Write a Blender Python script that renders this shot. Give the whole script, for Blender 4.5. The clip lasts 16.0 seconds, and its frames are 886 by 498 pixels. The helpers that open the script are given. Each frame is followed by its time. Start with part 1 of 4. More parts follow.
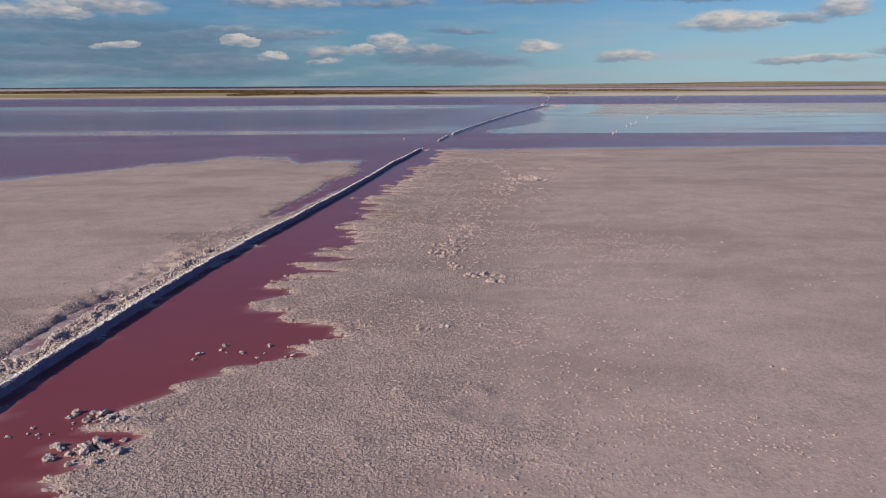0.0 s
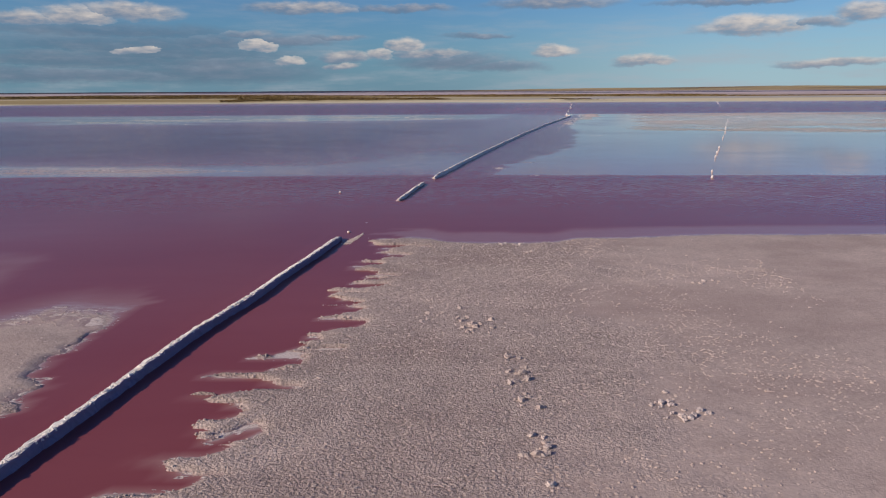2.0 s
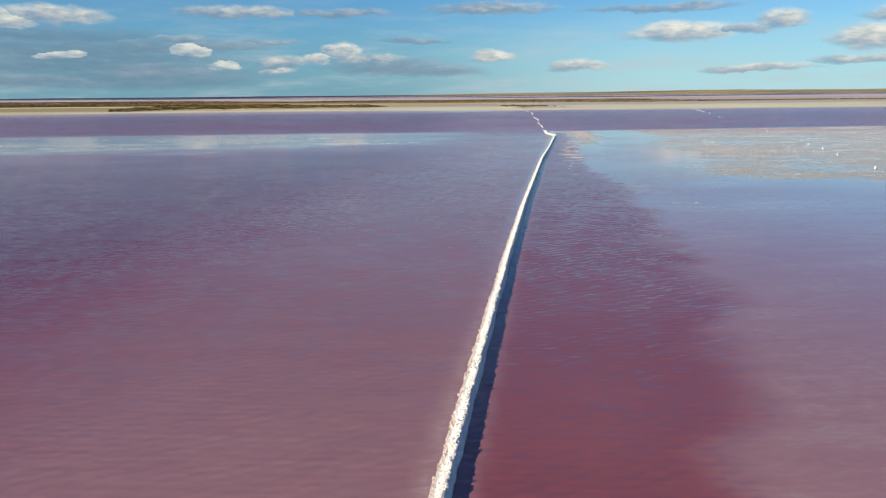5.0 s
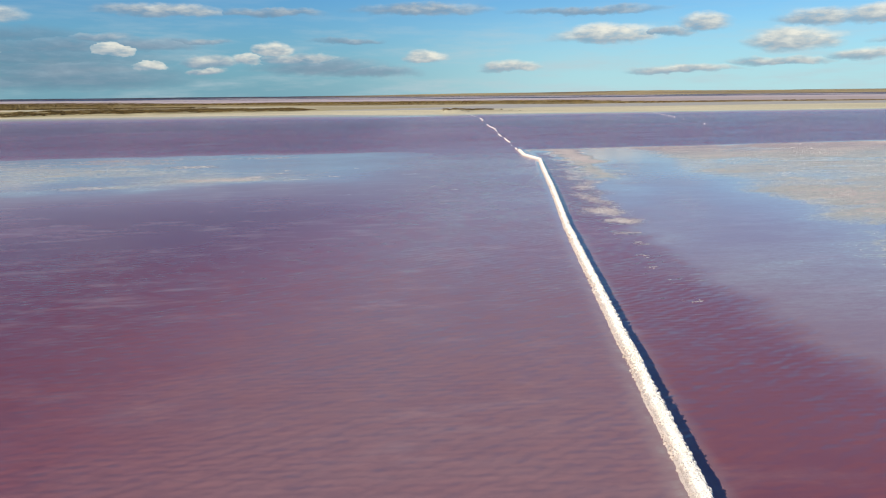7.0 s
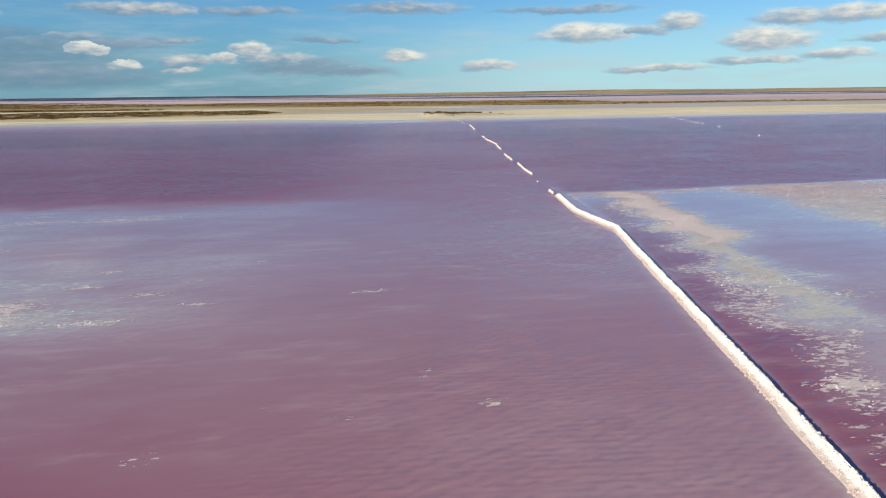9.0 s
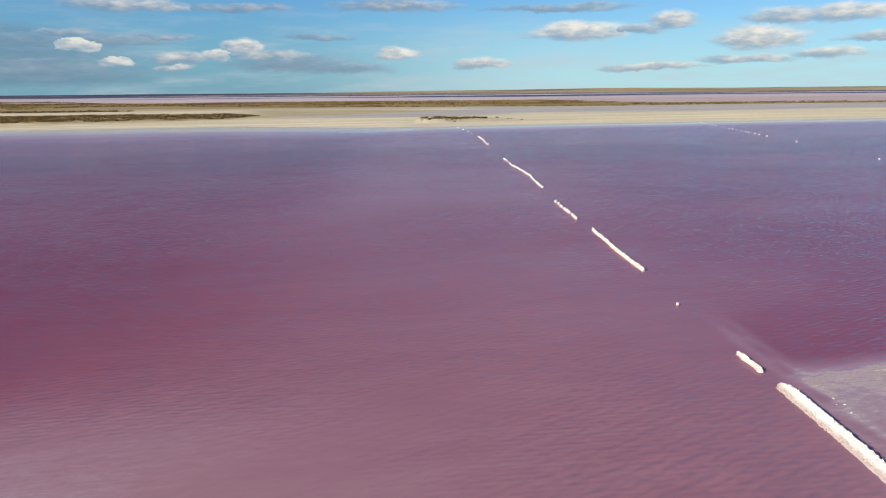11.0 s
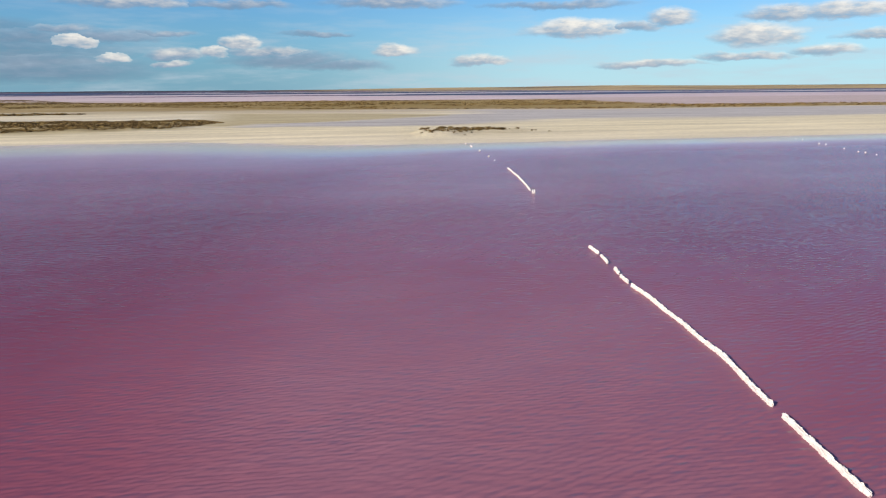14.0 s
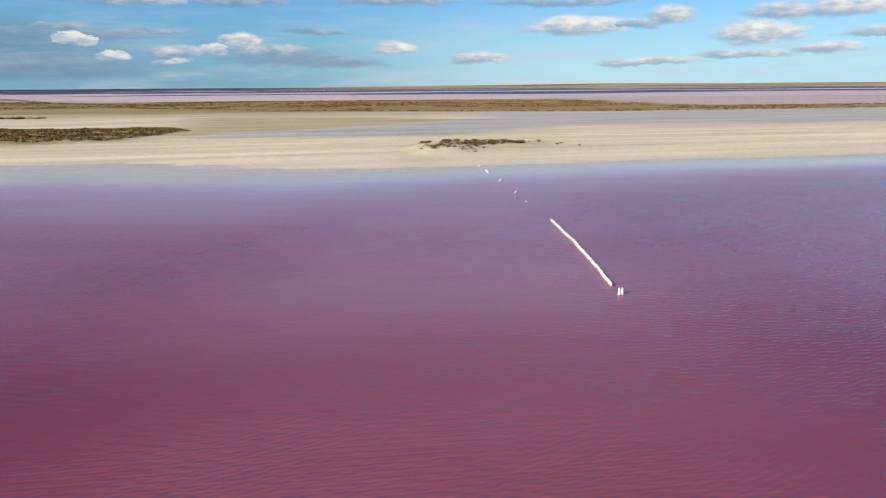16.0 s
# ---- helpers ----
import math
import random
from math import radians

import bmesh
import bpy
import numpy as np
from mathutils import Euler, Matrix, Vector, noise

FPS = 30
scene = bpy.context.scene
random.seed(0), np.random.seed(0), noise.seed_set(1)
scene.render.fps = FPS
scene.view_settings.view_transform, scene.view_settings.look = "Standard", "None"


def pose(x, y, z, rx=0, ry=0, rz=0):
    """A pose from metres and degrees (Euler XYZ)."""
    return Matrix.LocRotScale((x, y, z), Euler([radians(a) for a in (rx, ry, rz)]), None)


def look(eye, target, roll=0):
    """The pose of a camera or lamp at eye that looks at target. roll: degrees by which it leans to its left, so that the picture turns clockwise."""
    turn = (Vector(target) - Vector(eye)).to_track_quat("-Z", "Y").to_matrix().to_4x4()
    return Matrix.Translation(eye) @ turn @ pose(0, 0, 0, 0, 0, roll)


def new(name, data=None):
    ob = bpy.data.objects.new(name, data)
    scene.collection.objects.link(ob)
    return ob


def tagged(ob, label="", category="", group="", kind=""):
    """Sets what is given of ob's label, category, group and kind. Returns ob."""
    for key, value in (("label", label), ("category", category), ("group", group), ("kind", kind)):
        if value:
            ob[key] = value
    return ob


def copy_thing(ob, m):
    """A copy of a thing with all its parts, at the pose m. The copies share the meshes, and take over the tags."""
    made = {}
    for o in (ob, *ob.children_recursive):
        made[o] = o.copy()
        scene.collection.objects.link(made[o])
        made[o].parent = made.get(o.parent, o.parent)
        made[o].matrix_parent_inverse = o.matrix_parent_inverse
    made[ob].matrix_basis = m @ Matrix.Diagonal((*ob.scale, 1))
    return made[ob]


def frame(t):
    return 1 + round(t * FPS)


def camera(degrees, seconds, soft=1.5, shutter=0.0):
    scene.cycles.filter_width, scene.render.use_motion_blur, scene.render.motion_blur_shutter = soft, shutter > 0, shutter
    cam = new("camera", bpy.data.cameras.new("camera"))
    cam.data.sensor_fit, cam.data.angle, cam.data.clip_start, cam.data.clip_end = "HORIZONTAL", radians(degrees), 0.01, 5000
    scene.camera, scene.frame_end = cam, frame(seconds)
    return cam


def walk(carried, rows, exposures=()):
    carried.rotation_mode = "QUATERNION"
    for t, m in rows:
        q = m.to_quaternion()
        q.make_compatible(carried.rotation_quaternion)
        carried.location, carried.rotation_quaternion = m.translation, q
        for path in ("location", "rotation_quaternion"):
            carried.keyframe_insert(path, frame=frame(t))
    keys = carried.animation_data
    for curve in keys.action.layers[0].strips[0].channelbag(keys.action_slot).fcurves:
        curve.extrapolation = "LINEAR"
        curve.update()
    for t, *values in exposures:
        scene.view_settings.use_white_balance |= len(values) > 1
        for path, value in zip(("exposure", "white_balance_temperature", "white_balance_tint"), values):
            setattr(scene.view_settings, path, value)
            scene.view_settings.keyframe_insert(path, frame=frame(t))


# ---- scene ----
cam = camera(64.98, 16.0, soft=1.2)


def cam_pose(x, y, z, yaw, pitch, roll):
    return pose(x, y, z, 90 + pitch, 0, yaw) @ pose(0, 0, 0, 0, 0, roll)


# seconds, x, y, z, yaw, pitch, roll of the low flight over the lake
PATH = (
    (0, 0.00, 0.00, 4.02, 0.00, -13.22, -0.29), (0.5, 0.89, 6.23, 4.11, 0.59, -13.11, -0.26),
    (1, 1.53, 12.47, 4.17, 1.13, -13.00, -0.36), (1.5, 1.91, 18.79, 4.21, 1.46, -12.93, -0.35),
    (2, 2.06, 25.15, 4.23, 1.32, -12.86, -0.34), (2.5, 2.21, 31.59, 4.24, 0.99, -12.79, -0.33),
    (3, 2.26, 37.98, 4.24, 0.70, -12.73, -0.35), (5.5, 3.04, 69.03, 4.71, -5.03, -12.48, -0.57),
    (6, 3.38, 75.10, 4.81, -6.52, -12.48, -0.60), (6.5, 3.77, 81.19, 4.91, -8.01, -12.47, -0.60),
    (7, 4.26, 87.29, 5.04, -8.84, -12.51, -0.56), (7.5, 4.89, 93.63, 5.18, -9.35, -12.54, -0.53),
    (8, 5.76, 100.07, 5.30, -9.77, -12.54, -0.58), (8.5, 6.73, 106.48, 5.43, -10.18, -12.55, -0.62),
    (9, 7.70, 112.81, 5.63, -10.53, -12.60, -0.62), (11.5, 11.59, 142.60, 6.72, -11.15, -12.79, -0.42),
    (12, 12.50, 148.60, 6.87, -11.21, -12.81, -0.37), (12.5, 13.39, 154.57, 7.07, -11.25, -12.87, -0.36),
    (13, 14.34, 160.56, 7.28, -11.25, -12.93, -0.37), (13.5, 15.38, 166.51, 7.50, -11.26, -12.97, -0.38),
    (14, 16.43, 171.99, 7.64, -11.27, -13.01, -0.37), (14.5, 17.39, 177.77, 7.87, -11.28, -13.07, -0.36),
    (15, 18.42, 183.61, 8.09, -11.28, -13.12, -0.36), (15.5, 19.44, 189.45, 8.30, -11.28, -13.13, -0.37),
    (16, 20.38, 195.12, 8.50, -11.27, -13.19, -0.36))
walk(cam, [(r[0], cam_pose(*r[1:])) for r in PATH], exposures=((0, -0.15, 6650, 18), (2.5, -0.15, 6650, 20), (5.5, 0.36, 6600, 7), (9, 0.36, 6620, 9), (16, 0.46, 6480, 14)))

# ---------------------------------------------------------------- light
SUN_ELEVATION, SUN_AZIMUTH = 26.0, 241.0  # azimuth clockwise from +y, behind the camera to its left
sun = new("sun", bpy.data.lights.new("sun", "SUN"))
sun.data.energy, sun.data.angle, sun.data.color = 4.9, radians(0.53), (1.0, 0.87, 0.70)
_az, _el = radians(SUN_AZIMUTH), radians(SUN_ELEVATION)
sun_way = Vector((math.sin(_az) * math.cos(_el), math.cos(_az) * math.cos(_el), math.sin(_el)))
sun.matrix_basis = look(sun_way * 60, (0, 0, 0))


class Tree:
    """Short calls for building node trees."""

    def __init__(self, tree):
        self.t = tree
        tree.nodes.clear()

    def node(self, kind, ins=(), operation="", clamped=False, data_type="", turn="", name="", smoothly=False):
        n = self.t.nodes.new(kind)
        if operation:
            n.operation = operation
        if clamped:
            n.use_clamp = True
        if data_type:
            n.data_type = data_type
        if turn:
            n.rotation_type = turn
        if name:
            n.attribute_name = name
        if smoothly:
            n.interpolation_type = "SMOOTHSTEP"
        for k, v in (ins.items() if isinstance(ins, dict) else enumerate(ins)):
            if v is None:
                continue
            if isinstance(v, bpy.types.NodeSocket):
                self.t.links.new(v, n.inputs[k])
            else:
                n.inputs[k].default_value = v
        return n

    def math(self, op, a, b=None, c=None, clamp=False):
        return self.node("ShaderNodeMath", [a, b, c], operation=op, clamped=clamp).outputs[0]

    def vec(self, op, a, b=None, c=None):
        n = self.node("ShaderNodeVectorMath", [a, b, c], operation=op)
        return n.outputs["Value"] if op in ("DOT_PRODUCT", "LENGTH") else n.outputs[0]

    def ramp01(self, v, lo, hi, a=0.0, b=1.0):
        return self.node("ShaderNodeMapRange", [v, lo, hi, a, b], smoothly=True).outputs[0]

    def mix(self, f, a, b):
        n = self.node("ShaderNodeMix", {0: f, 6: a, 7: b}, data_type="RGBA")
        return n.outputs[2]

    def noise(self, v, scale, detail=3.0, rough=0.55, distort=0.0):
        return self.node("ShaderNodeTexNoise", {"Vector": v, "Scale": scale, "Detail": detail, "Roughness": rough,
                                                "Distortion": distort}).outputs["Fac"]

    def colors(self, v, stops):
        n = self.node("ShaderNodeValToRGB", [v])
        el = n.color_ramp.elements
        while len(el) < len(stops):
            el.new(0.5)
        for e, (p, c) in zip(el, stops):
            e.position, e.color = p, (*c, 1)
        return n.outputs[0]


def sky_world():
    w = bpy.data.worlds.new("sky")
    scene.world = w
    w.use_nodes = True
    g = Tree(w.node_tree)
    way = g.node("ShaderNodeTexCoord").outputs["Generated"]
    air = g.node("ShaderNodeTexSky", [way])
    air.sky_type, air.sun_disc, air.sun_elevation, air.sun_rotation = "NISHITA", False, _el, _az
    air.altitude, air.air_density, air.dust_density, air.ozone_density = 0, 1.0, 0.0, 3.0
    sky = g.vec("MULTIPLY", air.outputs[0], (0.49 * SKY, 0.91 * SKY, 1.26 * SKY))
    x, y, z = g.node("ShaderNodeSeparateXYZ", [way]).outputs
    deg = 57.2958
    u = g.math("MULTIPLY", g.math("ARCTAN2", g.math("MULTIPLY", x, -1.0), y), deg)
    v = g.math("MULTIPLY", g.math("ARCSINE", z), deg)
    uv = g.node("ShaderNodeCombineXYZ", [u, v, 0.0]).outputs[0]
    # ragged outlines: shift the place by two scales of noise
    stretch = g.vec("MULTIPLY", uv, (0.5, 1.0, 1.0))
    nz = g.node("ShaderNodeTexNoise", {"Vector": stretch, "Scale": 0.9, "Detail": 6.0, "Roughness": 0.62}).outputs["Color"]
    uvw = g.vec("MULTIPLY_ADD", g.vec("SUBTRACT", nz, (0.5, 0.5, 0.5)), (2.7, 1.0, 0.0), uv)
    puff = g.noise(g.vec("MULTIPLY", uv, (0.32, 1.0, 1.0)), 2.4, 4.5, 0.56)
    dens, lit = None, None
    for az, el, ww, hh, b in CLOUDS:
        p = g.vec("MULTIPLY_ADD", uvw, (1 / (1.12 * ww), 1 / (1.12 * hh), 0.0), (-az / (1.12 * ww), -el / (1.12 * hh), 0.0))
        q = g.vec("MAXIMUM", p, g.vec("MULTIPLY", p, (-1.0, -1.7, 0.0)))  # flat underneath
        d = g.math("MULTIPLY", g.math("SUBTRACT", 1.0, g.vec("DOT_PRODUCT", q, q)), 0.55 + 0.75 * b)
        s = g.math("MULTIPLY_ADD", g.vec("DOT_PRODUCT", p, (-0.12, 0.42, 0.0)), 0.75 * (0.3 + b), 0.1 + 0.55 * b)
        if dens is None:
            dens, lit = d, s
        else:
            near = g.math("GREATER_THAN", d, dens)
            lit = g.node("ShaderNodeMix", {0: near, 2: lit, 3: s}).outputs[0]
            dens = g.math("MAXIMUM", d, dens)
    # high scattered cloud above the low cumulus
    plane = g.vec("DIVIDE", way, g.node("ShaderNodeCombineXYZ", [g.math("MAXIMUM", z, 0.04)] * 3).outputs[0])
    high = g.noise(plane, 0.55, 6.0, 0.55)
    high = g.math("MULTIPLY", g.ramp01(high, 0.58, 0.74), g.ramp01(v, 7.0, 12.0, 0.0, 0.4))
    cover = g.math("MULTIPLY", g.ramp01(dens, -0.45, 0.95), g.ramp01(puff, 0.25, 0.55, 0.7, 1.0))
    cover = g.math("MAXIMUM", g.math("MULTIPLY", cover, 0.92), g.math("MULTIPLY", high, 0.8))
    cover = g.math("MULTIPLY", cover, g.ramp01(lit, -0.15, 0.5, 0.72, 1.0))
    # thin veils low over the land
    veil = g.noise(g.vec("MULTIPLY", uv, (0.12, 0.8, 1.0)), 1.0, 5.0, 0.6)
    veil = g.math("MULTIPLY", g.ramp01(veil, 0.42, 0.75), g.ramp01(v, 8.0, 1.5, 0.1, 0.6))
    lit = g.math("MULTIPLY_ADD", g.math("SUBTRACT", puff, 0.5), g.ramp01(lit, 0.15, 0.6, 0.45, 1.1), lit)
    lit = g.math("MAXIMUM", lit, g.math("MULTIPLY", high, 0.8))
    tone = g.colors(lit, [(0.0, (0.065, 0.115, 0.19)), (0.35, (0.21, 0.28, 0.365)), (0.62, (0.40, 0.43, 0.45)), (0.95, (0.69, 0.67, 0.60))])
    haze = g.ramp01(v, 9.0, -1.0, 0.0, 0.8)
    sky = g.vec("MULTIPLY", sky, g.mix(g.ramp01(v, 8.0, 22.0), (1.0, 1.0, 1.0, 1.0), (0.95, 0.78, 0.95, 1.0)))
    col = g.mix(haze, sky, g.mix(g.ramp01(u, 6.0, -22.0), (0.12, 0.26, 0.37, 1.0), (0.36, 0.55, 0.63, 1.0)))
    col = g.mix(veil, col, (0.40, 0.47, 0.52, 1.0))
    col = g.mix(cover, col, tone)
    bg = g.node("ShaderNodeBackground", [col, 1.0])
    g.t.links.new(bg.outputs[0], g.node("ShaderNodeOutputWorld").inputs[0])


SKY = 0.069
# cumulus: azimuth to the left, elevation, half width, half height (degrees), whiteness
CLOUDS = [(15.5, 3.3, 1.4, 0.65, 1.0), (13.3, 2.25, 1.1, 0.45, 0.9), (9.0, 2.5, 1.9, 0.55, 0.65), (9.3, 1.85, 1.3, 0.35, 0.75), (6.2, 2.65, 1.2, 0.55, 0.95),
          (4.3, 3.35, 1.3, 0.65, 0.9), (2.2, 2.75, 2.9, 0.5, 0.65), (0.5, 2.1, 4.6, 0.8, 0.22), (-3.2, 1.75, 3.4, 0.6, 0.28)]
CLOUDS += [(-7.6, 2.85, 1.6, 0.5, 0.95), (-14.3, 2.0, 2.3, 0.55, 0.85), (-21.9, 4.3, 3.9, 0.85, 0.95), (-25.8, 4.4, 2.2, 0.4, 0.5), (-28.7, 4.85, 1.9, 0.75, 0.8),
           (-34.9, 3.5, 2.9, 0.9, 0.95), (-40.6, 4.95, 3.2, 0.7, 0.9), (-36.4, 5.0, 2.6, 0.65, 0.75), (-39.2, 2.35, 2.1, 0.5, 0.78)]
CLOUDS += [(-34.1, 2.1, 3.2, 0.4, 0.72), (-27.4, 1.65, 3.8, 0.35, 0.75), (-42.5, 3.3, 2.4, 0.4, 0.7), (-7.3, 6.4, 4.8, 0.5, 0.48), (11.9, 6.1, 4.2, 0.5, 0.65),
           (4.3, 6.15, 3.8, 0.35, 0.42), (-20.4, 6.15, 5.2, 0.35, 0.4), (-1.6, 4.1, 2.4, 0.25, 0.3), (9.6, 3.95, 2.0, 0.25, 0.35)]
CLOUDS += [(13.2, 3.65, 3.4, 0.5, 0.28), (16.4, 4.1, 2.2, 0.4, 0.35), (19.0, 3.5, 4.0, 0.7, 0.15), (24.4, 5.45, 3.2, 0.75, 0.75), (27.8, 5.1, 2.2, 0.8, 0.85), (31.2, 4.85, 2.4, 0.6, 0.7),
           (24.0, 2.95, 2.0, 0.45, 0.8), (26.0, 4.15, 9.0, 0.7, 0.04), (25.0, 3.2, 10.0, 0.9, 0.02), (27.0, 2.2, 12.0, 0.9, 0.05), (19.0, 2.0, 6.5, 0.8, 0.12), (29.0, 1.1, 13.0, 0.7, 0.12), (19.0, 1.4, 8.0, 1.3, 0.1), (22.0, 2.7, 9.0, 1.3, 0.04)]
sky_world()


# ---------------------------------------------------------------- materials
def material(name):
    m = bpy.data.materials.new(name)
    m.use_nodes = True
    return m, Tree(m.node_tree)


def finish(g, color, rough, normal=None, **more):
    ins = {"Base Color": color, "Roughness": rough}
    if normal is not None:
        ins["Normal"] = normal
    ins.update({k.replace("_", " "): v for k, v in more.items()})
    b = g.node("ShaderNodeBsdfPrincipled", ins)
    g.t.links.new(b.outputs[0], g.node("ShaderNodeOutputMaterial").inputs[0])


def place(g):
    return g.node("ShaderNodeNewGeometry").outputs["Position"]


def bump(g, height, distance, strength=1.0, normal=None):
    return g.node("ShaderNodeBump", {"Height": height, "Distance": distance, "Strength": strength, "Normal": normal}).outputs[0]


# slopes of the short and long ripples, in the pools and on the open lake
RIPPLE = (0.045, 0.07, 0.15, 0.11)


def brine_material():
    m, g = material("pink_brine")
    p = place(g)
    depth = g.node("ShaderNodeAttribute", name="depth").outputs["Fac"]
    # wind-drawn streaks and patches of shallow bed
    streak = g.noise(g.vec("MULTIPLY", p, (0.35, 1.3, 0.0)), 1.0, 7.0, 0.62, 0.6)
    broad = g.noise(g.vec("MULTIPLY", p, (0.05, 0.11, 0.0)), 1.0, 3.0, 0.5)
    d = g.math("MULTIPLY_ADD", g.math("SUBTRACT", streak, 0.5), g.ramp01(depth, 0.05, 0.14, 0.038, 0.026), depth)
    lace = g.noise(g.vec("MULTIPLY", p, (2.0, 6.0, 0.0)), 1.0, 6.0, 0.68, 0.4)
    d = g.math("MULTIPLY_ADD", g.math("SUBTRACT", lace, 0.5), g.ramp01(depth, 0.03, 0.08, 0.055, 0.0), d)
    frill = g.noise(g.vec("MULTIPLY", p, (5.0, 11.0, 0.0)), 1.0, 4.0, 0.65)
    d = g.math("MULTIPLY_ADD", g.math("SUBTRACT", frill, 0.5), g.ramp01(depth, 0.015, 0.06, 0.05, 0.0), d)
    d = g.math("MULTIPLY_ADD", g.math("MULTIPLY", g.math("SUBTRACT", broad, 0.5), depth), 0.4, d)
    tint = g.colors(g.math("MULTIPLY", d, 2.5), [(0.0, (0.46, 0.395, 0.37)), (0.03, (0.42, 0.345, 0.34)), (0.065, (0.37, 0.25, 0.265)), (0.11, (0.33, 0.185, 0.21)),
                                                 (0.17, (0.29, 0.145, 0.175)), (0.32, (0.24, 0.078, 0.105)), (0.5, (0.185, 0.042, 0.062)), (0.8, (0.11, 0.018, 0.03)), (1.0, (0.03, 0.035, 0.06))])
    # the first basin holds redder brine than the open lake
    y = g.node("ShaderNodeSeparateXYZ", [p]).outputs[1]
    tint = g.mix(g.math("MULTIPLY", g.ramp01(y, 75.0, 50.0), g.ramp01(d, 0.01, 0.05, 0.25, 1.0)), tint, g.vec("MULTIPLY", tint, (1.0, 0.84, 0.68)))
    tint = g.mix(g.math("MULTIPLY", g.ramp01(y, 62.0, 75.0), g.ramp01(y, 116.0, 98.0)), tint, g.vec("MULTIPLY", tint, (0.88, 0.90, 0.85)))
    tint = g.mix(g.math("MULTIPLY", g.ramp01(y, 82.0, 106.0), g.ramp01(y, 150.0, 138.0)), tint, g.vec("MULTIPLY", tint, (1.08, 1.35, 1.3)))
    tint = g.mix(g.ramp01(y, 128.0, 165.0), tint, g.vec("MULTIPLY", tint, (1.0, 0.96, 1.02)))
    # far water: a paler, bluer base colour stands in for sky reflection
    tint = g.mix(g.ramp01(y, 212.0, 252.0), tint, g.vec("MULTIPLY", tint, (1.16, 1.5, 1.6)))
    # sand shows through the shallows of the far shore
    tint = g.mix(g.math("MULTIPLY", g.ramp01(y, 246.0, 262.0), g.ramp01(d, 0.05, 0.008, 0.0, 0.9)), tint, (0.47, 0.45, 0.36, 1.0))
    salt = g.ramp01(d, 0.004, -0.003)
    wet = g.math("MULTIPLY", g.ramp01(d, 0.017, 0.008), g.ramp01(y, 235.0, 255.0, 1.0, 0.25))
    # milky wisps of salt in the still middle pools
    wisp = g.ramp01(g.noise(g.vec("MULTIPLY", p, (0.45, 1.5, 0.0)), 1.0, 7.0, 0.62, 0.25), 0.46, 0.8)
    wisp = g.math("MULTIPLY", wisp, g.ramp01(g.noise(g.vec("MULTIPLY", p, (0.12, 0.3, 0.0)), 1.0, 2.0, 0.5), 0.38, 0.58, 0.0, 0.48))
    wisp = g.math("MULTIPLY", wisp, g.math("MULTIPLY", g.ramp01(y, 84.0, 112.0), g.ramp01(y, 150.0, 138.0)))
    tint = g.mix(wisp, tint, (0.50, 0.38, 0.38, 1.0))
    crusted = g.math("MULTIPLY", g.node("ShaderNodeAttribute", name="crust").outputs["Fac"], 0.86)
    crusted = g.math("MULTIPLY_ADD", g.math("SUBTRACT", lace, 0.5), 3.4, crusted)
    crusted = g.math("MULTIPLY_ADD", g.math("SUBTRACT", frill, 0.5), 3.0, crusted)
    salt = g.math("MAXIMUM", salt, g.ramp01(g.math("MULTIPLY", crusted, g.ramp01(g.node("ShaderNodeAttribute", name="crust").outputs["Fac"], 0.08, 0.3)), 0.62, 0.70))
    fleck = g.noise(p, 22.0, 4.0, 0.65)
    crust = g.mix(fleck, (0.52, 0.44, 0.41, 1.0), (0.76, 0.70, 0.65, 1.0))
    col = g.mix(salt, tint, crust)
    # wind ripples: crossing trains of several lengths in drifting groups, dying out in the shallows
    def train(angle, scale):
        q = g.node("ShaderNodeVectorRotate", {"Vector": p, "Angle": angle}, turn="Z_AXIS").outputs[0]
        n = g.node("ShaderNodeTexNoise", {"Vector": g.vec("MULTIPLY", q, scale), "Scale": 1.0, "Detail": 2.5, "Roughness": 0.5, "Distortion": 0.25})
        return g.vec("SUBTRACT", n.outputs["Color"], (0.5, 0.5, 0.5))
    def swell(angle, length, wobble, group, crest=0.45):
        """Slope of one train of ripples: crests across the rotated y, in groups of their own."""
        q = g.node("ShaderNodeVectorRotate", {"Vector": p, "Angle": angle}, turn="Z_AXIS").outputs[0]
        w = g.node("ShaderNodeTexWave", {"Vector": g.vec("MULTIPLY", q, (crest, 1.0, 0.0)), "Scale": 0.314 / length, "Distortion": wobble, "Detail": 2.0,
                                         "Detail Scale": 0.55 / length, "Detail Roughness": 0.55})
        w.wave_type, w.bands_direction, w.wave_profile = "BANDS", "Y", "SIN"
        bunch = g.ramp01(g.noise(g.vec("MULTIPLY", q, (0.5 * group, group, 0.0)), 1.0, 2.0, 0.5), 0.34, 0.66, 0.5, 1.25)
        return g.math("MULTIPLY", g.math("SUBTRACT", g.math("POWER", w.outputs["Fac"], 1.5), 0.41), bunch)
    gust = g.noise(g.vec("MULTIPLY", p, (0.09, 0.16, 0.0)), 1.0, 3.0, 0.55)
    amp = g.math("MULTIPLY", g.ramp01(depth, 0.03, 0.075, 0.02, 1.0), g.ramp01(gust, 0.33, 0.66, 0.85, 1.0))
    amp = g.math("MULTIPLY", amp, g.math("SUBTRACT", 1.0, salt))
    windy = amp
    amp = g.math("MULTIPLY", amp, g.math("MULTIPLY_ADD", g.node("ShaderNodeAttribute", name="calm").outputs["Fac"], -0.9, 1.0))
    # the flats shelter the first stretch from the wind
    amp = g.math("MULTIPLY", amp, g.ramp01(y, 46.0, 58.0, 0.12, 1.0))
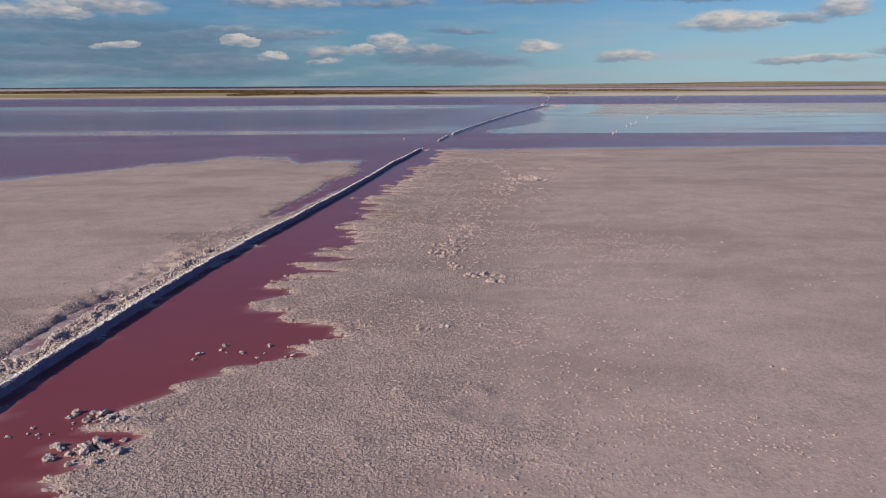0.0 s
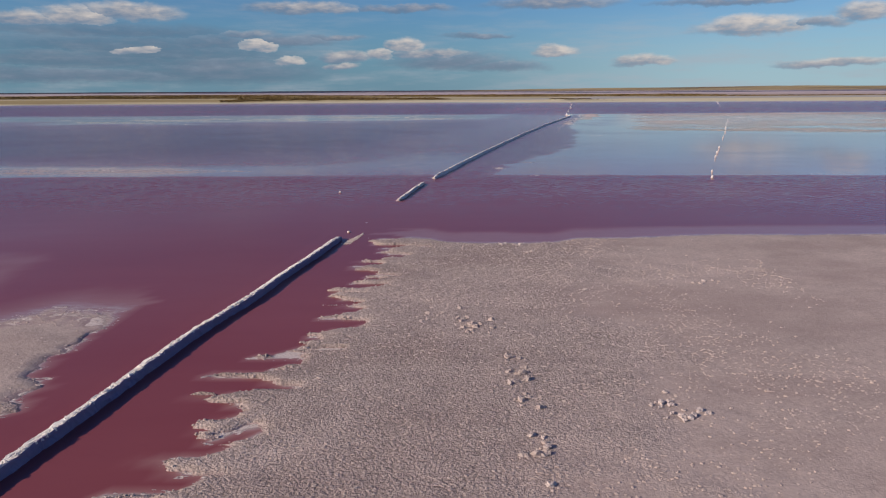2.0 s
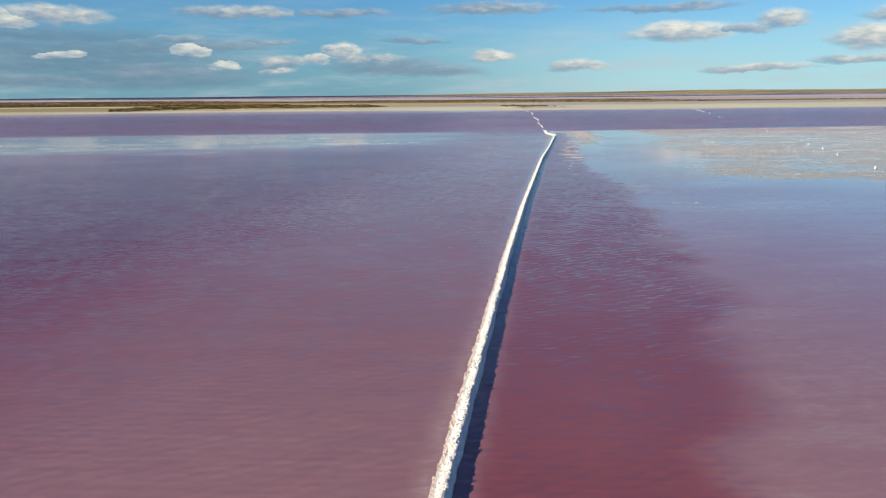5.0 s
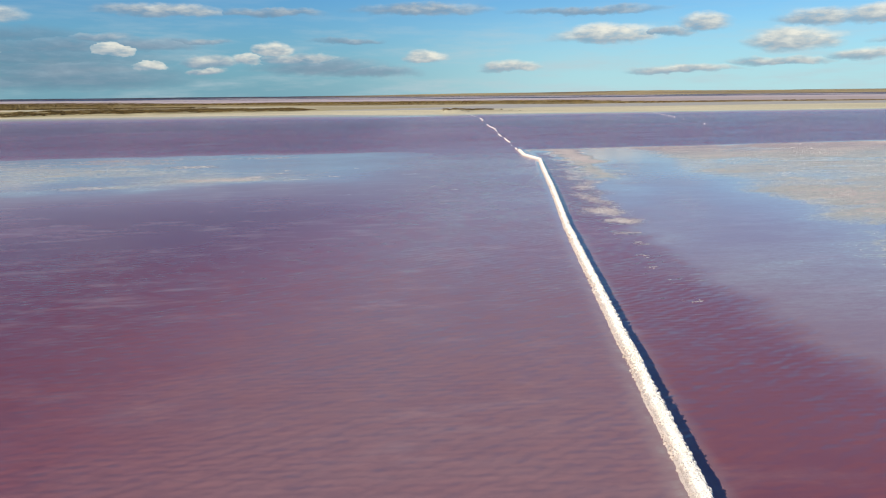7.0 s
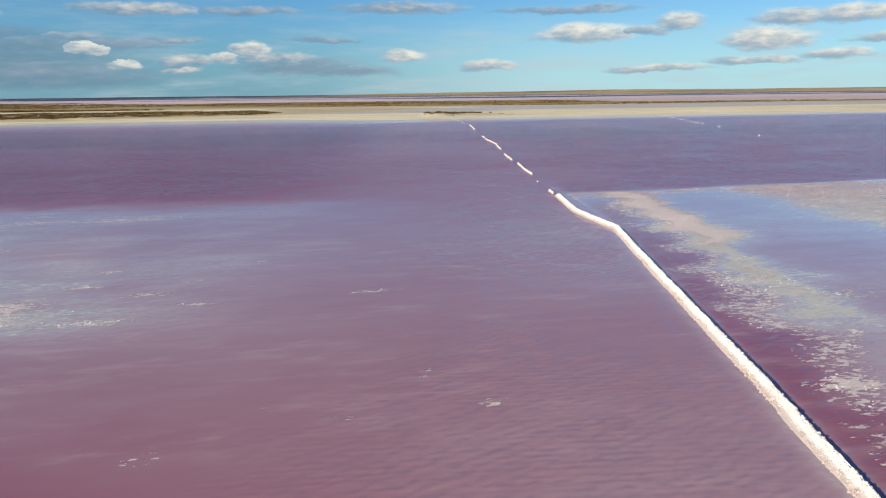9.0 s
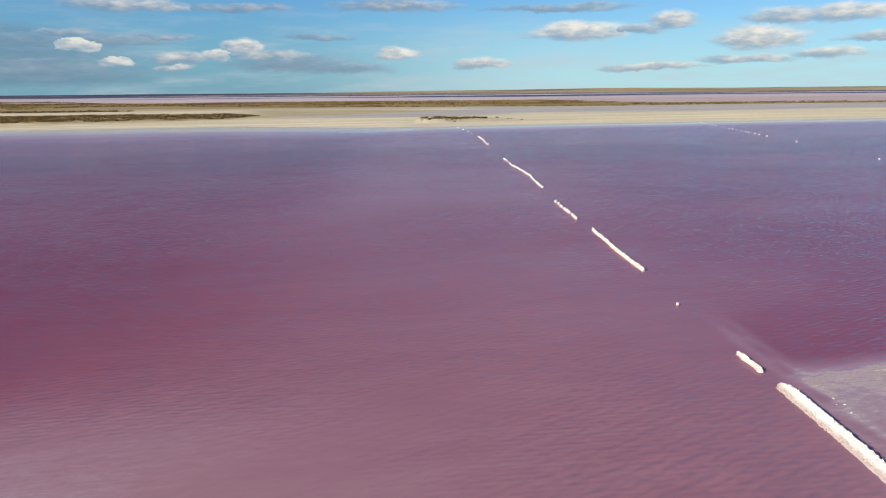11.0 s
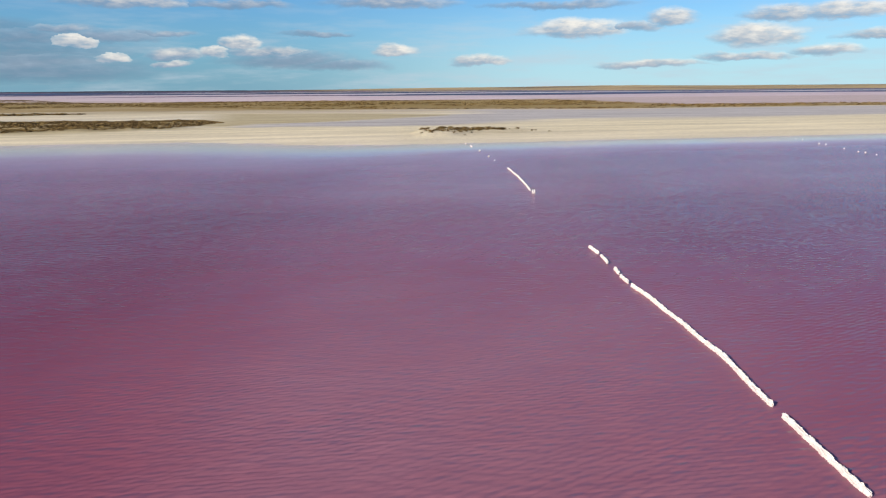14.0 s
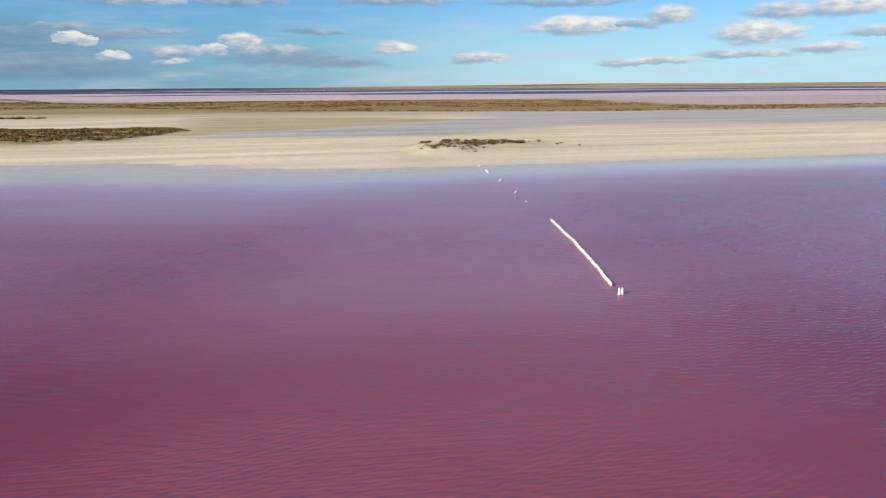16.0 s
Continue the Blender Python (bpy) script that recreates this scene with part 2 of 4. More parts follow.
    open_water = g.ramp01(y, 135.0, 175.0)
    pool = g.math("MULTIPLY", g.ramp01(y, 59.0, 64.0), g.ramp01(y, 156.0, 140.0))
    short = g.math("ADD", swell(0.05, 0.15, 3.0, 0.5), g.math("MULTIPLY", swell(-0.3, 0.2, 3.5, 0.37), 0.9))
    long = g.math("ADD", swell(0.10, 0.28, 3.2, 0.45, 0.5), g.math("MULTIPLY", swell(0.38, 0.36, 3.4, 0.33, 0.55), 0.9))
    cross = g.math("ADD", swell(0.14, 0.20, 4.0, 0.6, 0.8), swell(-0.4, 0.27, 4.5, 0.45, 0.9))
    chop = train(0.1, (0.9, 0.75, 0.0))
    fine = g.vec("ADD", train(-0.40, (3.4, 11.0, 0.0)), train(0.13, (2.2, 8.0, 0.0)))
    dimple = train(0.3, (3.0, 4.2, 0.0))
    waves = g.node("ShaderNodeMix", {0: open_water, 2: g.math("MULTIPLY_ADD", short, RIPPLE[0], g.math("MULTIPLY", cross, RIPPLE[1])),
                                     3: g.math("MULTIPLY_ADD", cross, 0.04, g.math("MULTIPLY_ADD", short, RIPPLE[2], g.math("MULTIPLY", long, RIPPLE[3])))}).outputs[0]
    slope = g.vec("ADD", g.vec("MULTIPLY", fine, (0.08, 0.12, 0.0)), g.vec("MULTIPLY", g.vec("MULTIPLY", chop, (0.10, 0.18, 0.0)), g.mix(open_water, (0.7, 0.7, 0.0, 1.0), (0.8, 0.8, 0.0, 1.0))))
    slope = g.vec("ADD", slope, g.vec("MULTIPLY", g.vec("MULTIPLY", dimple, (0.26, 0.34, 0.0)), g.mix(open_water, (0.6, 0.6, 0.0, 1.0), (0.35, 0.35, 0.0, 1.0))))
    slope = g.vec("ADD", slope, g.node("ShaderNodeCombineXYZ", [g.math("MULTIPLY", waves, 0.35), waves, 0.0]).outputs[0])
    # normals are tilted along y so that the brine reflects higher, bluer sky
    lean = g.node("ShaderNodeCombineXYZ", [0.0, g.math("MULTIPLY", windy, g.math("MULTIPLY", g.math("ADD", g.ramp01(y, 52.0, 150.0, -0.03, -0.05), g.ramp01(y, 175.0, 225.0, 0.0, 0.05)), g.math("SUBTRACT", 1.0, pool))), 1.0]).outputs[0]
    amp3 = g.node("ShaderNodeCombineXYZ", [amp, amp, 0.0]).outputs[0]
    skin = g.vec("NORMALIZE", g.vec("MULTIPLY_ADD", slope, g.vec("MULTIPLY", amp3, (0.85, 0.85, 0.0)), lean))
    # the turbid brine under the skin shades with the full slope of the ripples
    body = g.vec("NORMALIZE", g.vec("MULTIPLY_ADD", slope, g.vec("MULTIPLY", amp3, (1.15, 1.15, 0.0)), (0.0, 0.0, 1.0)))
    body = bump(g, g.math("MULTIPLY", fleck, salt), 0.03, 1.0, body)
    rough = g.math("MULTIPLY_ADD", salt, 0.72, g.math("MULTIPLY_ADD", windy, 0.14, 0.06))
    rough = g.math("ADD", rough, g.math("MULTIPLY_ADD", open_water, 0.02, g.math("MULTIPLY", wet, 0.4)))
    shine = g.math("SUBTRACT", 1.0, g.math("MULTIPLY", windy, g.math("MULTIPLY_ADD", pool, -0.1, 0.14)))
    shine = g.math("MULTIPLY", shine, g.math("MULTIPLY", g.math("MULTIPLY_ADD", wet, -0.85, 1.0), g.math("MULTIPLY_ADD", salt, -0.9, 1.0)))
    shine = g.math("MULTIPLY", shine, g.ramp01(depth, 0.3, 0.38, 1.0, 0.5))
    # the gloss is weakened along the far shore so that it mirrors less blue sky
    shine = g.math("MULTIPLY", shine, g.ramp01(y, 248.0, 266.0, 1.0, 0.55))
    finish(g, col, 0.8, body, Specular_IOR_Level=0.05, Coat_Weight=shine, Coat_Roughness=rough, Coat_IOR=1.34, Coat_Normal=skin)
    return m


def ground_material():
    m, g = material("salt_crust_and_shore")
    p = place(g)
    x, y, z = g.node("ShaderNodeSeparateXYZ", [p]).outputs
    wander = g.noise(g.vec("MULTIPLY", p, (0.009, 0.02, 0.0)), 1.0, 4.0, 0.55, 0.8)
    yy = g.math("MULTIPLY_ADD", g.math("SUBTRACT", wander, 0.5), 42.0, y)
    yy = g.math("MULTIPLY_ADD", g.math("MAXIMUM", g.math("SUBTRACT", x, 40.0), 0.0), 0.12, yy)
    k = g.math("DIVIDE", yy, 1000.0)
    land = g.colors(k, [(0.0, (0.475, 0.385, 0.345)), (0.20, (0.50, 0.45, 0.38)), (0.25, (0.63, 0.575, 0.42)), (0.276, (0.65, 0.595, 0.415)), (0.300, (0.65, 0.595, 0.40)),
                        (0.330, (0.63, 0.58, 0.39)), (0.352, (0.63, 0.58, 0.40)), (0.366, (0.61, 0.575, 0.43)), (0.400, (0.59, 0.535, 0.36)), (0.412, (0.48, 0.43, 0.32)),
                        (0.425, (0.52, 0.47, 0.35)), (0.438, (0.27, 0.195, 0.075)), (0.60, (0.31, 0.225, 0.09)), (0.65, (0.55, 0.47, 0.48)), (1.0, (0.48, 0.42, 0.43))])
    share = lambda field, k: g.math("MULTIPLY", g.node("ShaderNodeAttribute", name=field).outputs["Fac"], k)
    land = g.mix(share("tan", 0.85), land, (0.40, 0.35, 0.20, 1.0))
    land = g.mix(share("lane", 0.9), land, (0.41, 0.405, 0.39, 1.0))
    land = g.mix(g.math("MULTIPLY", g.ramp01(x, 165.0, 185.0), g.math("MULTIPLY", g.ramp01(y, 428.0, 450.0), g.ramp01(y, 700.0, 640.0))), land, (0.46, 0.39, 0.37, 1.0))
    land = g.mix(share("litter", 0.8), land, (0.27, 0.21, 0.085, 1.0))
    far = g.noise(g.vec("MULTIPLY", p, (0.0012, 0.004, 0.0)), 1.0, 4.0, 0.55)
    dull = g.ramp01(x, -300.0, 500.0)
    hills = g.colors(far, [(0.3, (0.05, 0.05, 0.05)), (0.42, (0.24, 0.19, 0.11)), (0.55, (0.46, 0.36, 0.19)), (0.75, (0.14, 0.14, 0.06))])
    hills = g.mix(dull, (0.055, 0.06, 0.075, 1.0), hills)
    land = g.mix(g.ramp01(y, 1500.0, 2000.0), land, hills)
    n1 = g.noise(p, 1.3, 5.0, 0.6)
    n2 = g.noise(p, 14.0, 5.0, 0.7)
    n3 = g.noise(g.vec("MULTIPLY", p, (0.03, 0.12, 0.0)), 1.0, 4.0, 0.6)
    f = g.math("ADD", g.math("MULTIPLY", g.math("SUBTRACT", n1, 0.5), 0.55), g.math("MULTIPLY", g.math("SUBTRACT", n2, 0.5), 0.9))
    f = g.math("MULTIPLY_ADD", g.math("SUBTRACT", n3, 0.5), 0.45, f)
    drift = g.noise(g.vec("MULTIPLY", p, (0.014, 0.22, 0.0)), 1.0, 5.0, 0.62, 0.5)
    f = g.math("MULTIPLY_ADD", g.math("SUBTRACT", drift, 0.5), g.ramp01(y, 255.0, 290.0, 0.0, 0.95), f)
    f = g.math("ADD", 1.0, f)
    col = g.vec("MULTIPLY", land, g.node("ShaderNodeCombineXYZ", [f, f, f]).outputs[0])
    damp = g.ramp01(z, 0.03, -0.005)
    patch = g.noise(g.vec("MULTIPLY", p, (0.16, 0.3, 0.0)), 1.0, 4.0, 0.6)
    lake = g.ramp01(y, 75.0, 62.0)
    col = g.mix(g.math("MULTIPLY", lake, g.ramp01(patch, 0.42, 0.66, 0.0, 0.65)), col, (0.34, 0.265, 0.235, 1.0))
    col = g.mix(g.math("MULTIPLY", damp, g.math("MULTIPLY", lake, 0.45)), col, (0.30, 0.17, 0.19, 1.0))
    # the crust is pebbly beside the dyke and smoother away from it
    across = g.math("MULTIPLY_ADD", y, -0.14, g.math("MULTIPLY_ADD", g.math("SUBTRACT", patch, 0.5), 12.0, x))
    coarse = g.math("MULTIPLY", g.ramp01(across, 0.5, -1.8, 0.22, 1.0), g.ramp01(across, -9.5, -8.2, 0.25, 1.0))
    fine = g.noise(p, 45.0, 4.0, 0.65)
    hgt = g.math("ADD", g.math("MULTIPLY", n2, 0.6), g.math("MULTIPLY", fine, 0.4))
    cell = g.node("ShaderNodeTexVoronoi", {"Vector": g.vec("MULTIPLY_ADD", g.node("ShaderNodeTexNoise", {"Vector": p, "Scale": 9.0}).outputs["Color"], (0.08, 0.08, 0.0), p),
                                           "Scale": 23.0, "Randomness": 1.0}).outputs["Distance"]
    pebble = g.node("ShaderNodeTexVoronoi", {"Vector": p, "Scale": 46.0, "Randomness": 1.0}).outputs["Distance"]
    hgt = g.math("MULTIPLY_ADD", g.math("SUBTRACT", 1.0, cell), 0.55, hgt)
    hgt = g.math("MULTIPLY_ADD", g.math("SUBTRACT", 1.0, pebble), 0.35, hgt)
    # the colour is lighter at the cell centres than in the gaps between them
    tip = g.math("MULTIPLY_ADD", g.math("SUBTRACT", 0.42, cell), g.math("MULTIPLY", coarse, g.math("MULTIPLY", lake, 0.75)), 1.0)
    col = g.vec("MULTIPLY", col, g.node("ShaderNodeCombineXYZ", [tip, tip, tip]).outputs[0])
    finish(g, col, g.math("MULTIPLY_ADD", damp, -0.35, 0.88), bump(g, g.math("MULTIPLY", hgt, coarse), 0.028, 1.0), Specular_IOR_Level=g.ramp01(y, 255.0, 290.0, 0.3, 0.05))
    return m


def salt_material(name="white_salt", low=0.02, high=0.17, stain_or_shade=(0.60, 0.47, 0.45), much=0.7, clean=0.5, pale=((0.74, 0.71, 0.65), (0.86, 0.845, 0.79)), dull=(0.56, 0.48, 0.45)):
    m, g = material(name)
    p = place(g)
    z = g.node("ShaderNodeSeparateXYZ", [p]).outputs[2]
    n1 = g.noise(p, 3.0, 5.0, 0.6)
    n2 = g.noise(p, 38.0, 4.0, 0.65)
    col = g.mix(g.ramp01(n1, 0.3, 0.75), (*pale[0], 1.0), (*pale[1], 1.0))
    col = g.mix(g.math("MULTIPLY", g.ramp01(n2, 0.48, 0.72), clean), col, (*dull, 1.0))
    # brine stains the foot of the salt; on the near dyke's face this colour is painted shade
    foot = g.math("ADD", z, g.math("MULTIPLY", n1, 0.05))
    col = g.mix(g.ramp01(foot, high, low, 0.0, much), col, (*stain_or_shade, 1.0))
    finish(g, col, 0.75, bump(g, g.math("ADD", n2, n1), 0.016, 1.0), Specular_IOR_Level=0.3)
    return m


def leaf_material():
    m, g = material("saltbush_leaf")
    p = place(g)
    r = g.node("ShaderNodeNewGeometry").outputs["Random Per Island"]
    n = g.noise(p, 0.35, 3.0, 0.6)
    col = g.colors(g.math("MULTIPLY_ADD", r, 0.5, g.math("MULTIPLY", n, 0.66)),
                   [(0.15, (0.016, 0.011, 0.004)), (0.4, (0.048, 0.030, 0.011)), (0.60, (0.13, 0.087, 0.030)), (0.82, (0.32, 0.235, 0.095))])
    finish(g, col, 0.8, Specular_IOR_Level=0.06)
    return m


def wood_material():
    m, g = material("grey_twig")
    n = g.noise(place(g), 8.0, 3.0)
    finish(g, g.mix(n, (0.10, 0.07, 0.045, 1.0), (0.2, 0.15, 0.1, 1.0)), 0.85)
    return m


BRINE, GROUND, SALT, LEAF, TWIG = brine_material(), ground_material(), salt_material(), leaf_material(), wood_material()
WALL = salt_material("brine_stained_salt_wall", 0.03, 0.09, (0.56, 0.45, 0.42), 0.85, 0.2)
# near dyke's sunless face: its navy shade is put into the colour
SHADED = salt_material("shade_toned_salt_face", 0.40, 0.60, (0.20, 0.165, 0.30), 0.92, 0.2)
DAMP = salt_material("damp_salt_face", 0.0, 0.07, (0.55, 0.46, 0.48), 0.7, 0.25)
FLAKE = salt_material("dry_salt_flakes", -0.02, -0.01, (0.6, 0.5, 0.45), 0.0, 0.3)
CLOD = salt_material("dry_crust_lumps", -0.1, -0.05, (0.42, 0.34, 0.31), 0.0, 0.8, ((0.50, 0.42, 0.385), (0.66, 0.58, 0.53)), (0.36, 0.28, 0.26))
CRYSTAL = salt_material("pale_crust_crystals", -0.02, -0.01, (0.5, 0.4, 0.38), 0.0, 0.6, ((0.45, 0.37, 0.335), (0.54, 0.455, 0.41)), (0.38, 0.305, 0.275))
BANK = salt_material("damp_salt_bank", 0.06, 0.14, (0.45, 0.37, 0.335), 0.85, 0.3)


# ---------------------------------------------------------------- the lie of the lake
def hashed(i, j, seed):
    v = np.sin(i * 127.1 + j * 311.7 + seed * 74.7) * 43758.5453
    return v - np.floor(v)


def vnoise(x, y, seed=0):
    i, j = np.floor(x), np.floor(y)
    fx, fy = x - i, y - j
    fx, fy = fx * fx * (3 - 2 * fx), fy * fy * (3 - 2 * fy)
    a = hashed(i, j, seed) * (1 - fx) + hashed(i + 1, j, seed) * fx
    b = hashed(i, j + 1, seed) * (1 - fx) + hashed(i + 1, j + 1, seed) * fx
    return a * (1 - fy) + b * fy - 0.5


def fbm(x, y, seed=0, octaves=4):
    return sum(vnoise(x * 2 ** k, y * 2 ** k, seed + k) * 0.5 ** k for k in range(octaves))


def smooth(v, lo, hi):
    t = np.clip((v - lo) / (hi - lo), 0, 1)
    return t * t * (3 - 2 * t)


# the old salt dyke, as y and x of its crown
DYKE_Y = (-60, 8.6, 11, 14.7, 17.5, 21, 26.3, 32.9, 36.2, 39.6, 44.9, 52, 56.9, 59.2, 64, 72.6, 82.7, 91.3, 102, 112.5, 124, 133.5, 139.6)
DYKE_X = (-8.5, -5.95, -5.82, -5.5, -5.16, -4.6, -3.85, -3.03, -2.69, -2.14, -1.4, -0.29, 0.44, 0.92, 1.87, 3.7, 5.95, 7.92, 10.5, 13.05, 16.1, 18.5, 20.1)


def dyke_x(y):
    return np.interp(y, DYKE_Y, DYKE_X) + np.clip(y - 139.6, 0, None) * 0.155


# banks of salt that all but break the surface, partly painted in for pale cloud reflections: distance from the dyke, y,
# half widths, strength
SHOALS_LEFT = ((-36, 141, 15, 11, 0.9), (-56, 128, 30, 18, 0.95), (-22, 133, 6, 4.5, 0.7), (-30, 62.2, 16, 2.6, 0.95), (-50, 62.5, 26, 3.6, 1.0))
SHOALS_RIGHT = ((3.2, 141, 2.2, 9, 0.72), (12.5, 128.5, 3.6, 3.2, 0.8), (22, 145, 13, 4.0, 0.95), (27, 119, 14, 11, 0.9), (12, 109, 5, 5, 0.5), (45, 132, 26, 18, 1.0),
                (9.5, 98, 2.6, 1.6, 0.7), (30, 76, 9, 5, 0.75), (14, 119, 4, 3, 0.5))


def shoaled(d, x, y, e, banks):
    """The depth d, lifted towards the surface over the banks, with ragged edges drawn out along x."""
    ragged = 0.9 * fbm(x / 6.5, y / 3.2, 201) + 0.35 * fbm(x / 1.6, y / 0.7, 205, 3)
    lift = np.zeros_like(d)
    for ce, cy, re, ry, k in banks:
        lift = np.maximum(lift, k * smooth(1.35 - np.hypot((e - ce) / re, (y - cy) / ry) + ragged, -0.1, 1.2))
    return d * (1 - lift) + lift * (0.011 + 0.012 * fbm(x / 3.5, y / 1.1, 211))


def lake_depth(x, y):
    """Depth of the brine in metres; below nothing where crust or land stands clear."""
    xr = dyke_x(y)
    e = x - xr
    n_mid = fbm(x / 3.1, y / 1.7, 3)
    n_fine = fbm(x / 1.1, y / 0.45, 9)
    deep = 0.14 + 0.05 * fbm(x / 14, y / 9, 21)
    # crust to the right of the dyke, its edge drawn out into tongues
    edge = np.interp(y, (0, 6.5, 8.4, 9.3, 10, 11, 11.9, 13, 14, 17, 24, 30, 34, 38.7, 44), (-4.9, -4.5, -4.25, -3.7, -2.6, -2.0, -3.7, -3.7, -3.1, -2.9, -2.2, -1.6, -0.8, -0.2, 0.3))
    tongue = (2.4 * np.abs(vnoise(y / 0.36 + 0.1 * x, y * 0 + 3.3, 5)) + 0.7 * vnoise(x / 2.5, y / 1.5, 6)) * smooth(y, 11.5, 15) - 0.4 + 0.6 * n_fine + 0.9 * fbm(x / 0.6, y / 0.22, 13, 3)
    h_right = x - edge + tongue
    h_right = np.where(h_right > 0, np.clip(h_right * 0.2, 0, 0.05), np.clip(h_right * 0.9, -0.3, 0))
    back = 45.0 + 0.035 * x + 0.5 * n_mid - 0.75 * smooth(x, 0.9, 2.0) * smooth(-x, -5.8, -4.6) - y
    h_right = np.minimum(h_right, np.where(back > 0, np.clip(back * 0.1, 0, 0.05), np.clip(back * 0.2 - 0.004, -0.052, 0) - 0.115 * smooth(-back, 1.1, 1.9)))
    # crust to the left of it
    edge = np.interp(y, (0, 10, 13, 18, 21.6, 29, 33, 37.6), (-6.1, -5.95, -5.75, -5.3, -5.05, -4.9, -4.5, -4.5))
    h_left = edge - x + 0.9 * n_mid + 0.6 * n_fine
    h_left = np.where(h_left > 0, np.clip(h_left * 0.15, 0, 0.045), np.clip(h_left * 0.8, -0.3, 0))
    h_left = h_left - 0.17 * np.exp(-((e + 0.85 + 0.3 * n_mid) / 0.22) ** 2) * smooth(y, 20.5, 23) * smooth(-y, -29, -25)
    h_left = h_left - 0.12 * np.exp(-((e + 0.78 + 0.25 * n_mid) / 0.15) ** 2) * smooth(y, 9.4, 10.6) * smooth(-y, -14, -12.5)
    front = np.interp(x, (-60, -19.5, -16, -12, -9, -7.5, -6, -4.5), (24, 30.5, 35, 40.4, 40, 36.4, 38, 37.6))
    front = front + 1.6 * n_mid - y
    h_left = np.minimum(h_left, np.where(front > 0, np.clip(front * 0.03, 0, 0.045), np.clip(front * 0.045 - 0.003, -0.3, 0)))
    # salt blown against the foot of the dyke on its near stretch
    foot = 0.10 * np.exp(-((e + 0.30) / 0.27) ** 2) * smooth(-y, -31, -21)
    near = -np.maximum(np.maximum(h_right, h_left), np.where(foot > 0.02, foot - 0.052, -1.0))
    near = np.minimum(near, deep)
    # shallow pans past the first band of open brine
    # extra depth left of the dyke darkens the colour, partly for lens falloff
    left = 0.05 + 0.032 * smooth(y, 66, 76) + 0.065 * smooth(-e, 4, 12) * smooth(y, 63, 70) * smooth(-y, -126, -116) + 0.07 * smooth(-e, 8, 15) * smooth(y, 66, 80) * smooth(-y, -126, -116) + 0.04 * fbm(x / 16, y / 12, 37) * smooth(y, 62, 70)
    pan = smooth(y + 5 * fbm(x / 9, y / 5, 31), 122, 136) * smooth(-(y + 3 * fbm(x / 9, y / 5, 33)), -153, -148)
    pan = pan * smooth(-(e + 0.03 * (y - 100)), 3, 17)
    left = left * (1 - pan) + pan * (0.034 + 0.04 * fbm(x / 9, y / 3.2, 41))
    left = left - 0.036 * np.exp(-((y - 62.6 - 0.8 * n_mid) / 1.8) ** 2) * smooth(-x, 3, 14)
    left = left - 0.003 * np.exp(-((y - 133 + 0.35 * x) / 4.0) ** 2) * smooth(-x, -4, 3)
    left = left * (1 - 0.6 * np.exp(-((e + 0.22) / 0.2) ** 2))
    left = shoaled(left, x, y, e, SHOALS_LEFT)
    rim = pan_rim(x, y)
    right = 0.038 + 0.1 * smooth(rim - e, -1.0, 0.8) + 0.03 * fbm(x / 10, y / 5, 61) - 0.031 * smooth(e, 7, 13) * smooth(y + 10 * fbm(x / 12, y / 9, 63), 84, 106)
    right = shoaled(right, x, y, e, SHOALS_RIGHT)
    right = right - 0.034 * np.exp(-((e - rim - 1.9) / 1.3) ** 2) * smooth(y, 114, 128)
    far_edge = 149.6 + 0.05 * np.clip(x - 22, 0, None) + 0.05 * np.clip(x - 40, 0, None) + 0.8 * n_mid - y
    right = np.where(far_edge > 0, np.minimum(right, 0.005 + far_edge * 0.012), np.minimum(0.005 - far_edge * 0.14, 0.15))
    right = right * (1 - 0.65 * np.exp(-((e - 0.2) / 0.2) ** 2))
    right = right * smooth(e, -0.1, 0.1) + left * (1 - smooth(e, -0.1, 0.1))
    mid = np.where(e > 0, right, left)
    start = smooth(y + 0.5 * n_mid + 0.02 * np.abs(x), 59.6, 60.9)
    d = near * (1 - start) + mid * start
    # open brine and the far shore
    open_b = smooth(y + 2.0 * n_mid, 150.5, 156)
    # depth added to both sides tones the brine darker, partly as lens falloff
    d = d * (1 - open_b) + (0.1 + 0.06 * smooth(e, -3, 9) + 0.07 * smooth(-e, 11, 22) + 0.05 * smooth(y, 193, 205) * smooth(-y, -224, -210) + 0.045 * fbm(x / 18, y / 9, 71)) * open_b
    shore = 272 + 13 * smooth(24 - x, 0, 28) + 5 * fbm(x / 60, y / 60, 81) - 0.00012 * (x - 40) ** 2 * (np.abs(x) < 400)
    t = shore - y
    d = np.where(t > 0, np.minimum(d, (0.0018 * t + 0.00022 * t * t) * (0.30 + 0.72 * smooth(x, 0, 60))), np.maximum(t * 0.012, -0.35 - 0.25 * fbm(x / 40, y / 25, 91)))
    # a second lagoon behind the scrub
    lag = smooth(y + 260 * fbm(x / 420, y / 160, 95), 900, 960)
    d = d * (1 - lag) + lag * (0.45 - 1.2 * smooth(fbm(x / 500, y / 140, 97), 0.16, 0.3))
    # low sandy islands on the flats, steeper towards the lake
    bank = 310.5 + 0.25 * (x + 20) + 2.5 * fbm(x / 6, y / 40, 251)
    d = d - (0.5 + 0.5 * fbm(x / 5, y / 4, 253)) * smooth(y - bank, -1.5, 2.5) * smooth(350 - y, 0, 9) * smooth(-2 - x - 0.3 * np.abs(y - 338), -2, 6)
    knoll = np.hypot((x - 44.5) / 10.5, (y - 290.5 - 0.15 * (x - 45)) / 6.0) + 0.5 * fbm(x / 3, y / 2.5, 257)
